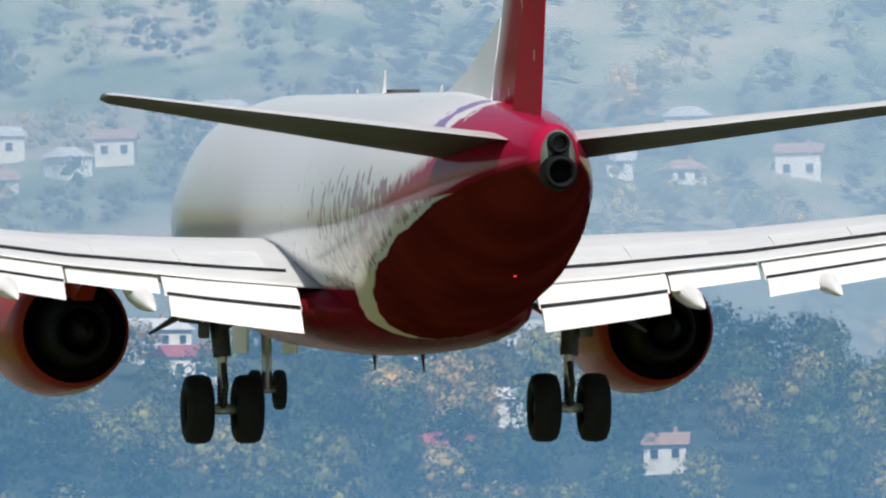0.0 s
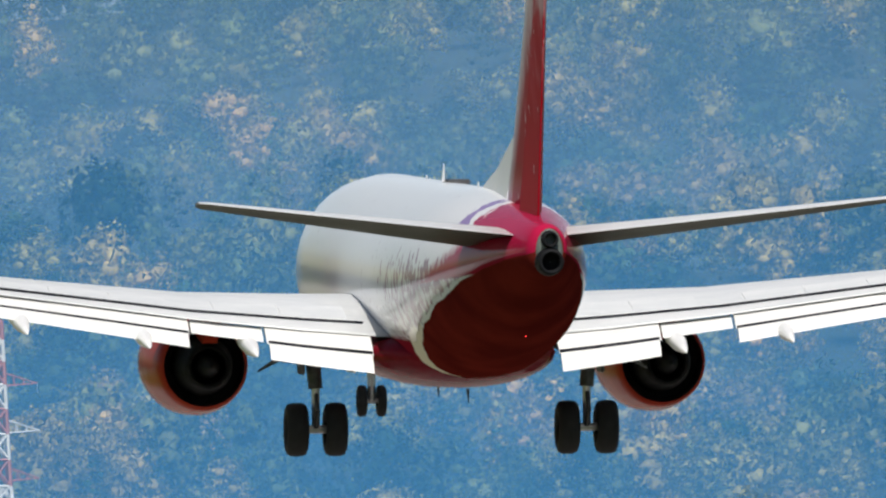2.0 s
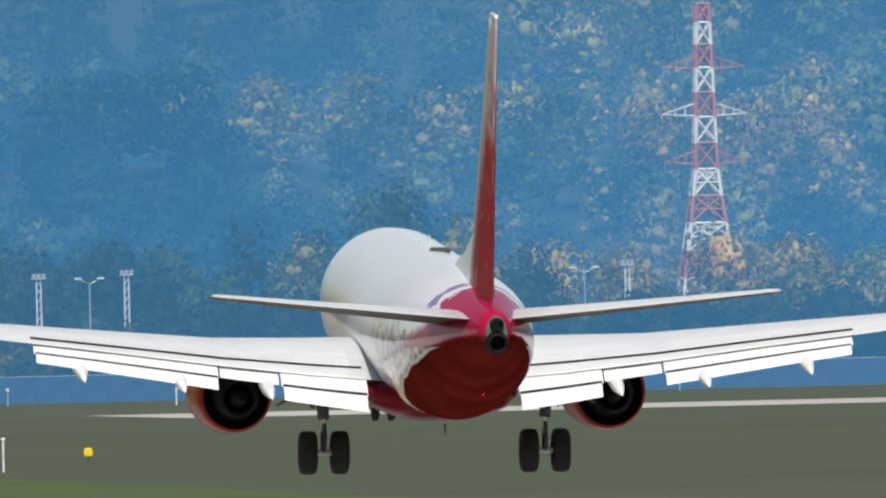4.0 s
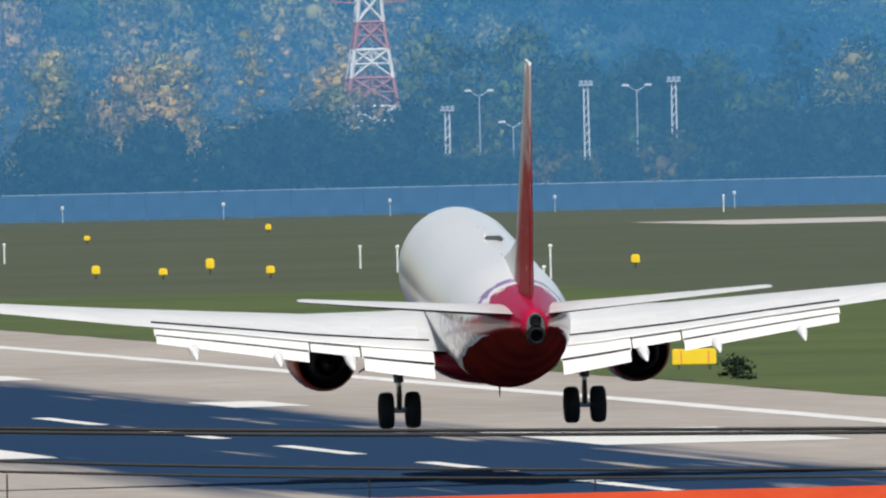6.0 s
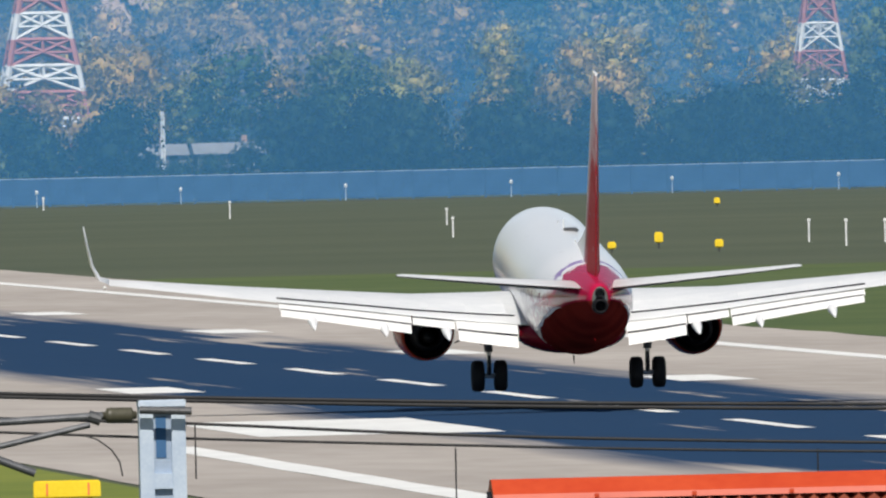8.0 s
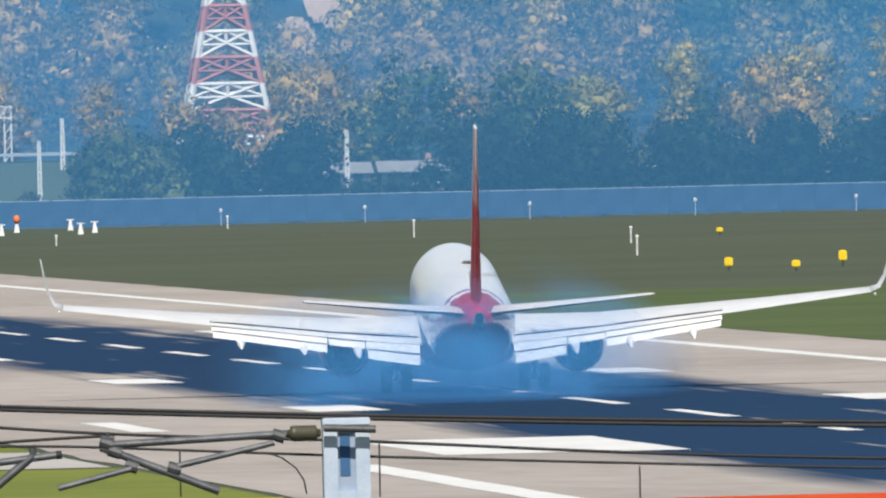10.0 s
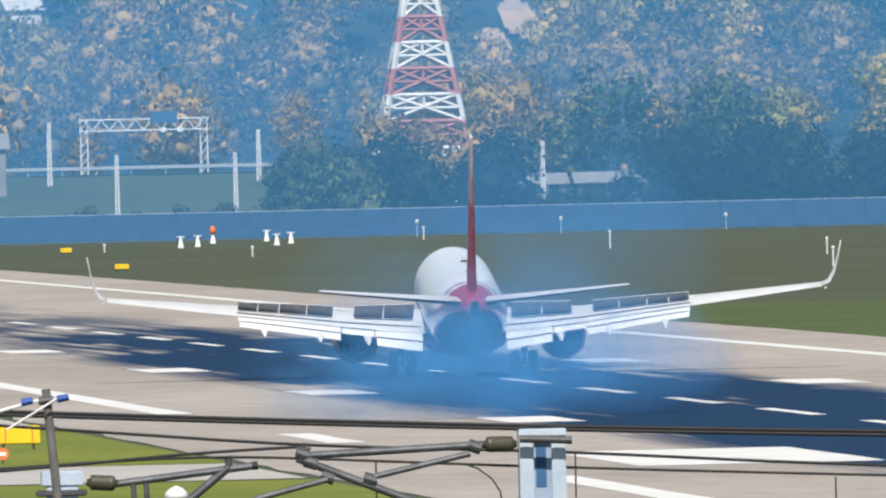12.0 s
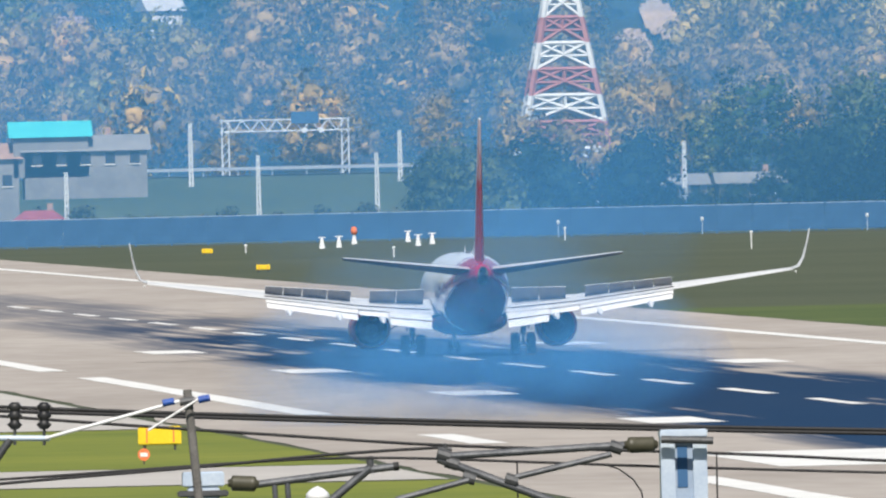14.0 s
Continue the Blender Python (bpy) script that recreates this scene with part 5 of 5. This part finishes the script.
def wire(points, dist, radius, label, name="cable"):
    cu = bpy.data.curves.new(name, "CURVE")
    cu.dimensions, cu.bevel_depth, cu.bevel_resolution = "3D", radius, 1
    sp = cu.splines.new("NURBS")
    sp.points.add(len(points) - 1)
    for q, (u, v) in zip(sp.points, points):
        q.co = (*at(u, v, dist), 1)
    sp.use_endpoint_u, sp.order_u = True, 3
    cu.materials.append(CABLE)
    ob = new(name, cu)
    me = bpy.data.meshes.new_from_object(ob.evaluated_get(bpy.context.evaluated_depsgraph_get()))
    bpy.data.objects.remove(ob)
    me.materials.clear()
    me.materials.append(CABLE)
    return tagged(new(name, me), label, "cable", "overhead cables")


def between(u0, v0, u1, v1, dist, r0, r1=None, bm=None, n=12):
    return tube(bm or bmesh.new(), at(u0, v0, dist), at(u1, v1, dist), r0, r1, n)


def ribbed(a, b, r, n=5):
    """An insulator of sheds along a line."""
    a, b = Vector(a), Vector(b)
    ln = (b - a).length
    prof = [(0, r * 0.45)]
    for k in range(n):
        prof += [(ln * (k + 0.15) / n, r * 0.6), (ln * (k + 0.5) / n, r), (ln * (k + 0.85) / n, r * 0.6)]
    return lathe(bmesh.new(), prof + [(ln, r * 0.45)], b - a, a, 14, True)


def barrel(a, b, r):
    """A smooth barrel insulator with shallow grooves and end fittings."""
    a, b = Vector(a), Vector(b)
    ln = (b - a).length
    prof = [(0, 0.02), (0.01, r * 0.5), (ln * 0.10, r * 0.55), (ln * 0.13, r * 0.9)]
    for k in range(6):
        prof += [(ln * (0.16 + 0.11 * k), r), (ln * (0.25 + 0.11 * k), r * 0.93)]
    return lathe(bmesh.new(), prof + [(ln * 0.86, r * 0.9), (ln * 0.9, r * 0.5), (ln, r * 0.45)], b - a, a, 16, True)


def overhead_line():
    D = 230.0
    wire([(-700, 690), (0, 721), (300, 731), (800, 746), (1300, 757), (1900, 766), (2700, 768), (3700, 760)], D, 0.016, "black feeder cable above the railway")
    wire([(-700, 700), (0, 728), (300, 737), (800, 752), (1300, 763), (1900, 773), (2700, 776), (3700, 766)], D, 0.017, "black feeder cable above the railway")
    wire([(-500, 700), (0, 737), (255, 755), (459, 768), (785, 790), (1100, 797), (1300, 803), (1700, 822), (2150, 832), (2800, 838), (3700, 832)], D, 0.014, "black catenary wire above the railway")
    wire([(-500, 905), (0, 855), (357, 827), (612, 801), (785, 792)], D, 0.014, "black catenary wire above the railway")
    wire([(-500, 880), (0, 850), (400, 820), (640, 808), (915, 817), (1130, 825), (1568, 837), (2200, 850), (2800, 852), (3700, 845)], D, 0.012, "black contact wire above the railway")
    for u, v0, v1 in ((1268, 800, 900), (1729, 845, 935), (2370, 846, 930), (2770, 848, 930), (915, 817, 900)):
        wire([(u, v0), (u + 1, (v0 + v1) / 2), (u + 2, v1)], D, 0.007, "thin black dropper wire below the catenary", "dropper_wire")
    # steel mast of two channels with battens
    top, foot = at(1208, 762, D), at(1208, 762, D)
    x, z1 = top.x, top.z
    mast = tagged(empty("catenary_mast", Matrix.Translation((x, D, 0))), "pale blue-grey steel catenary mast beside the railway", "mast")
    for s in (-1, 1):
        part("channel", boxed((s * 0.125 - 0.055, -0.11, 0), (s * 0.125 + 0.055, 0.11, z1), 0.008), PALE_STEEL, mast)
    for k in range(4):
        part("batten", boxed((-0.07, -0.085, z1 - 0.68 - 2.2 * k), (0.07, 0.085, z1 - 0.56 - 2.2 * k)), PALE_STEEL, mast)
    part("cap_plate", boxed((-0.185, -0.12, z1 - 0.05), (0.185, 0.12, z1 + 0.01), 0.008), PALE_STEEL, mast)
    # web set back between the channels, its shade painted as darker steel
    part("web_plate", boxed((-0.07, -0.04, 0), (0.07, -0.02, z1 - 0.04)), WEB_SHADE_STEEL, mast, "blue-grey web plate painted darker for shade")
    part("slot", boxed((-0.05, -0.046, z1 - 0.44), (0.03, -0.041, z1 - 0.12)), FENCE_PAINT, mast)
    # cantilever with its insulator
    can = tagged(empty("cantilever_arm"), "grey tubular cantilever carrying the catenary wires", "cantilever")
    part("bracket", between(1170, 778, 1262, 780, D - 0.2, 0.03, 0.03), STEEL_DARK, can)
    part("insulator", barrel(at(1165, 787, D - 0.2), at(1103, 788, D - 0.2), 0.064), RIB_OLIVE, can, "olive ribbed insulator", True)
    part("top_tube", between(1105, 788, 790, 808, D - 0.2, 0.030), GREY_TUBE, can)
    part("lower_strut", between(775, 812, 985, 890, D - 0.2, 0.032), GREY_TUBE, can)
    part("brace", between(912, 845, 1082, 804, D - 0.22, 0.024), GREY_TUBE, can)
    part("steady_arm", between(700, 885, 830, 850, D - 0.24, 0.024), GREY_TUBE, can)
    for u, v in ((1090, 792), (905, 850), (830, 846), (785, 806), (800, 820)):
        bm = bmesh.new()
        lathe(bm, [(-0.05, 0.02), (-0.05, 0.05), (0.05, 0.05), (0.05, 0.02)], (0.9, 0, -0.3), at(u, v, D - 0.2), 10)
        part("clamp", bm, STEEL_DARK, can)
    part("hook", between(784, 808, 790, 785, D - 0.2, 0.016, None, between(775, 795, 800, 795, D - 0.2, 0.014)), STEEL_DARK, can)
    bm = bmesh.new()
    pts = [(1068, 822), (1095, 830), (1120, 848), (1135, 870), (1140, 895)]
    for (a, b), (c, d) in zip(pts, pts[1:]):
        between(a, b, c, d, D - 0.2, 0.007, None, bm, 6)
    part("jumper_lead", bm, CABLE, can)
    # second cantilever on the next mast
    c2 = tagged(empty("cantilever_arm"), "grey tubular cantilever on a pale mast", "cantilever")
    part("top_tube", between(452, 858, 704, 825, D + 6, 0.030), GREY_TUBE, c2)
    part("insulator", barrel(at(403, 855, D + 6), at(460, 857, D + 6), 0.064), RIB_OLIVE, c2, "olive ribbed insulator", True)
    part("lower_strut", between(655, 828, 575, 895, D + 6, 0.034), GREY_TUBE, c2)
    for u in (485, 508):
        part("hanger", between(u, 850, u + 3, 890, D + 6, 0.022), GREY_TUBE, c2)
    part("clamp", between(653, 808, 658, 838, D + 6, 0.028), STEEL_DARK, c2)
    part("end_cap", between(696, 826, 706, 825, D + 6, 0.034), CABLE, c2)
    m2 = tagged(empty("catenary_mast"), "pale blue steel box head of a catenary mast", "mast")
    t = at(358, 835, D + 6.3)
    part("box_head", boxed((t.x - 0.16, t.y - 0.1, t.z - 0.12), (t.x + 0.17, t.y + 0.1, t.z), 0.01), PALE_STEEL, m2)
    part("channel", boxed((t.x - 0.12, t.y - 0.09, 0), (t.x + 0.13, t.y + 0.09, t.z - 0.12), 0.01), PALE_STEEL, m2)
    part("collar", boxed((t.x - 0.2, t.y - 0.12, t.z - 0.2), (t.x + 0.2, t.y + 0.12, t.z - 0.15), 0.01), STEEL_DARK, m2)
    # white rounded lamp housing
    p = at(562, 872, D + 5)
    lamp = tagged(empty("lamp_housing", Matrix.Translation(p)), "white rounded lamp housing on a short stem", "lamp")
    part("shade", lathe(bmesh.new(), [(0.0, 0.005), (0.02, 0.05), (0.05, 0.085), (0.09, 0.1), (0.1, 0.09)], (0, 0, -1), (0, 0, 0.05), 16), WHITE, lamp, "", True)
    part("stem", tube(bmesh.new(), (0, 0, -p.z), (0, 0, 0), 0.03), GREY_TUBE, lamp)
    # slim pole with white stay bars and blue clamps
    a = at(331, 690, D - 6)
    pole = tagged(empty("slim_pole"), "slim weathered pole with white stay bars and blue clamps", "pole")
    b = at(352, 884, D - 6)
    d = (b - a).normalized()
    part("shaft", tube(bmesh.new(), a, a + d * (a.z / -d.z), 0.034, 0.05), WOOD_POLE, pole)
    part("stay_bar", between(318, 710, 80, 776, D - 6.1, 0.013), WHITE, pole)
    part("stay_bar", between(352, 706, 262, 762, D - 6.1, 0.009), WHITE, pole)
    for u, v in ((298, 711), (361, 705)):
        part("clamp", between(u - 10, v + 3, u + 10, v - 1, D - 6.15, 0.028, 0.026), BLUE_CLAMP, pole, "blue clamp")
    part("collar", between(318, 712, 344, 708, D - 6.05, 0.03), STEEL_DARK, pole)
    # bar with two black insulators
    bar = tagged(empty("insulator_bar"), "steel bar carrying two black ribbed insulators", "insulator")
    part("cross_bar", between(-140, 775, 88, 776, D - 6, 0.022), PALE_STEEL, bar)
    part("support", between(-60, 890, 18, 778, D - 6, 0.03), STEEL_DARK, bar)
    for u in (26, 78):
        part("insulator", ribbed(at(u, 760, D - 6), at(u, 712, D - 6), 0.06, 3), RIB_BLACK, bar, "", True)
        part("bolt", between(u, 788, u, 758, D - 6, 0.012), STEEL_DARK, bar)


def red_roof():
    """A house below the camera: only its ridge rises into view."""
    D = 150.0
    a, b = at(1801, 901, D), at(3520, 858, D)
    ob = tagged(empty("roofed_house"), "house with an orange-red metal ridge and brown tiles", "house")
    rise, run = 1.9, 4.5
    bm = bmesh.new()
    # corrugated slope towards the camera
    cols = 130
    vs = []
    for i in range(cols + 1):
        f = i / cols
        p = a.lerp(b, f)
        w = 0.022 * math.cos(i * math.pi)
        vs.append([bm.verts.new((p.x - 0.0, p.y - run * t, p.z - 0.05 - rise * t + w)) for t in (0.0, 0.5, 1.0)])
    for c, d in zip(vs, vs[1:]):
        for k in range(2):
            bm.faces.new((c[k], d[k], d[k + 1], c[k + 1]))
    part("roof_slope", bm, ROOF_TILE, ob, "brown-red ribbed tiles")
    bm = bmesh.new()
    v = [bm.verts.new(q) for q in (a - Vector((0, 0, 0.05)), b - Vector((0, 0, 0.05)), b + Vector((0, run, -rise)), a + Vector((0, run, -rise)))]
    bm.faces.new(v)
    part("rear_slope", bm, ROOF_TILE, ob)
    rings = []
    for p in (a - Vector((0.03, 0, 0)), b):
        rings.append([p + Vector((0, y, z)) for y, z in ((-0.20, -0.105), (-0.19, -0.075), (-0.05, 0.0), (0.05, 0.0), (0.19, -0.075), (0.20, -0.105), (0.0, -0.04))])
    part("ridge_cap", loft(bmesh.new(), rings), ROOF_EDGE, ob, "orange-red sheet metal ridge cap")
    for i in range(9):
        p = a.lerp(b, (i + 1) / 10)
        part("ridge_seam", boxed((p.x - 0.012, p.y - 0.203, p.z - 0.10), (p.x + 0.012, p.y - 0.198, p.z - 0.08)), ROOF_EDGE, ob)
    bm = bmesh.new()
    lo = min(a.z, b.z) - rise - 0.15
    loft(bm, [[(a.x - 0.05, a.y - run, lo), (a.x + 0.02, a.y - run, lo), (a.x + 0.02, a.y, a.z - 0.06), (a.x - 0.05, a.y, a.z - 0.06)], [(a.x - 0.05, a.y - run, lo - 0.14), (a.x + 0.02, a.y - run, lo - 0.14), (a.x + 0.02, a.y, a.z - 0.25), (a.x - 0.05, a.y, a.z - 0.25)]])
    part("barge_board", bm, DARK_TRIM_SHADE, ob)
    part("wall", boxed((a.x + 0.3, D - run + 0.4, 0), (b.x - 0.3, D + run - 0.4, lo)), WALL_WHITE, ob)


SMOKE = []


def tyre_smoke():
    """Bluish tyre smoke left over the touchdown point: soft billows that rise and drift to the left."""
    def smoke_mat(k):
        m = bpy.data.materials.new("tyre_smoke")
        m.use_nodes = True
        nt = m.node_tree
        nt.nodes.remove(nt.nodes["Principled BSDF"])
        tr = nt.nodes.new("ShaderNodeBsdfTransparent")
        df = add(nt, "ShaderNodeBsdfDiffuse", Color=(0.09, 0.36, 0.78, 1))
        tl = add(nt, "ShaderNodeBsdfTranslucent", Color=(0.09, 0.36, 0.78, 1))
        mx0 = add(nt, "ShaderNodeMixShader", Fac=0.3)
        nt.links.new(df.outputs[0], mx0.inputs[1])
        nt.links.new(tl.outputs[0], mx0.inputs[2])
        tc = nt.nodes.new("ShaderNodeTexCoord")
        gr = nt.nodes.new("ShaderNodeTexGradient")
        gr.gradient_type = "SPHERICAL"
        nt.links.new(tc.outputs["Object"], gr.inputs[0])
        n = noise_of(nt, 1.6, 5)
        f = mixed(nt, 1.0, gr.outputs["Fac"], ramp(nt, n.outputs[0], [(0.32, (0.15, 0.15, 0.15)), (0.68, (1.4, 1.4, 1.4))]).outputs[0], "MULTIPLY")
        r = ramp(nt, f, [(0.02, (0, 0, 0)), (0.25, (k * 0.5,) * 3), (0.7, (k,) * 3)])
        mx = nt.nodes.new("ShaderNodeMixShader")
        nt.links.new(r.outputs[0], mx.inputs[0])
        nt.links.new(tr.outputs[0], mx.inputs[1])
        nt.links.new(mx0.outputs[0], mx.inputs[2])
        nt.links.new(mx.outputs[0], nt.nodes["Material Output"].inputs[0])
        return m
    rng = np.random.default_rng(8)
    dense, thin = smoke_mat(0.42), smoke_mat(0.17)
    # start x offset, y, width, height, time it appears, rise speed, drift speed
    for dx, y, w, h, t0, rise, drift, mat in ((-3.2, 1176, 6.5, 3.6, 9.2, 0.15, -3.3, dense), (3.0, 1180, 7.5, 3.8, 9.25, 0.2, -3.0, dense), (0.5, 1196, 7.5, 4.4, 9.4, 0.5, -3.3, thin), (4.5, 1204, 7.0, 3.0, 9.5, 0.1, -3.2, thin), (2.5, 1188, 6.5, 6.5, 9.5, 1.3, -2.9, thin), (0.0, 1210, 8.5, 5.0, 9.6, 0.7, -3.4, thin)):
        bm = bmesh.new()
        bmesh.ops.create_uvsphere(bm, u_segments=24, v_segments=14, radius=1.0)
        for f in [f for f in bm.faces if f.calc_center_median().y > 0.05]:
            bm.faces.remove(f)
        for v in bm.verts:
            k = 1 + 0.16 * noise.noise(v.co * 2.3 + Vector((dx, y, 0)))
            v.co = Vector((v.co.x * k, v.co.y * 0.35, v.co.z * k)) * 0.98
        ob = mesh_ob("smoke", bm, mat, None, "", True)
        ob.scale = (w, w, h)
        tagged(ob, "soft blue billow of tyre smoke over the runway", "smoke", "tyre smoke")
        SMOKE.append((ob, AXIS - 3.3 + dx, y, h, t0, rise, drift))


houses()
roadside()
pylons()
woods()
belt_trees()
yellow_shrubs()
perimeter_fence()
fence_lamps()
light_masts()
field_things()
haze()
overhead_line()
red_roof()
tyre_smoke()

# ---- what moves ----
FLIGHT = [(0, 81.22, 478.9, 22.80, 1.9, 1.6, 0.8), (0.5, 80.97, 513.7, 20.95, 1.9, 1.4, 0.8), (1.0, 80.89, 548.4, 19.20, 1.9, 1.25, 0.8), (1.5, 80.48, 583.3, 17.38, 1.9, 1.15, 0.8), (2.0, 80.33, 618.4, 15.28, 1.9, 1.1, 0.7),
          (2.2, 80.23, 632.4, 14.49, 1.9, 1.1, 0.7), (3.2, 80.0, 704.0, 10.45, 2.6, 1.1, 0.7), (4.3, 79.92, 783.5, 6.76, 3.7, 1.05, 0.7), (5.0, 80.07, 835.4, 4.58, 4.8, 1.0, -0.3), (5.5, 80.20, 873.0, 3.40, 4.9, 0.9, -0.4),
          (6.0, 80.36, 911.1, 2.67, 4.7, 0.8, -0.5), (6.5, 80.52, 949.6, 2.30, 4.4, 0.7, -0.6), (7.0, 80.65, 988.6, 2.10, 4.2, 0.6, -0.4), (7.5, 80.65, 1027.9, 1.89, 4.0, 0.6, -0.2), (8.0, 80.70, 1067.5, 1.66, 4.0, 0.7, -0.1),
          (8.2, 80.72, 1083.5, 1.58, 4.0, 0.8, -0.1), (9.0, 80.8, 1148.0, 1.10, 3.9, 1.2, 0), (9.5, 80.85, 1188.0, 0.62, 3.9, 1.6, 0), (9.8, 80.9, 1212.0, 0.57, 3.9, 1.8, 0), (10.3, 81.0, 1252.3, 0.565, 3.9, 2.0, 0), (11.0, 81.35, 1308.4, 0.565, 3.75, 2.1, 0),
          (11.5, 81.75, 1348.0, 0.565, 3.5, 1.9, 0), (12.0, 82.2, 1388.0, 0.565, 3.3, 1.6, 0), (12.5, 82.7, 1426.3, 0.565, 3.0, 1.3, 0), (13.0, 83.1, 1464.0, 0.565, 1.9, 1.0, 0), (13.5, 83.6, 1501.0, 0.565, 0.6, 0.7, 0), (14.0, 84.0, 1537.6, 0.575, 0.0, 0.5, 0)]


def motions():
    # x, y, height of the wheel axle, nose-up pitch, heading to the right, bank to the right (degrees)
    walk(AIRLINER, [(t, Matrix.Translation((x, y, z)) @ pose(0, 0, 0, pitch, bank, -head) @ Matrix.Translation((0, 0, -0.565))) for t, x, y, z, pitch, head, bank in FLIGHT])
    # the legs stretch in the air and are pressed in at touchdown
    for ob, rest in SLIDING:
        walk(ob, [(t, Matrix.Translation(rest + Vector((0, 0, d)))) for t, d in ((0, -0.42), (8.9, -0.42), (9.1, -0.40), (9.5, -0.03), (9.8, 0), (14, 0))])
    for sp, hinge, axis in SPOILERS:
        def up(deg):
            return Matrix.Translation(hinge) @ Matrix.Rotation(radians(-deg), 4, axis)
        walk(sp, [(0, up(0)), (9.9, up(0)), (10.15, up(12)), (10.5, up(50)), (14, up(50))])
    # smoke wells up off the runway where the tyres touch, then rises and drifts
    for ob, x, y, h, t0, rise, drift in SMOKE:
        def there(t):
            d = t - t0
            low = -h * 1.2 if d <= 0 else -h * 1.2 * max(0.0, 1 - d / 0.7) + h * 0.35 * min(1.0, d / 0.7)
            return Matrix.Translation((x + drift * max(0.0, d), y, low + rise * max(0.0, d)))
        walk(ob, [(t, there(t)) for t in [0, t0] + [t0 + 0.175 * k for k in range(1, 5)] + [10.6, 11.5, 12.5, 14]])


motions()
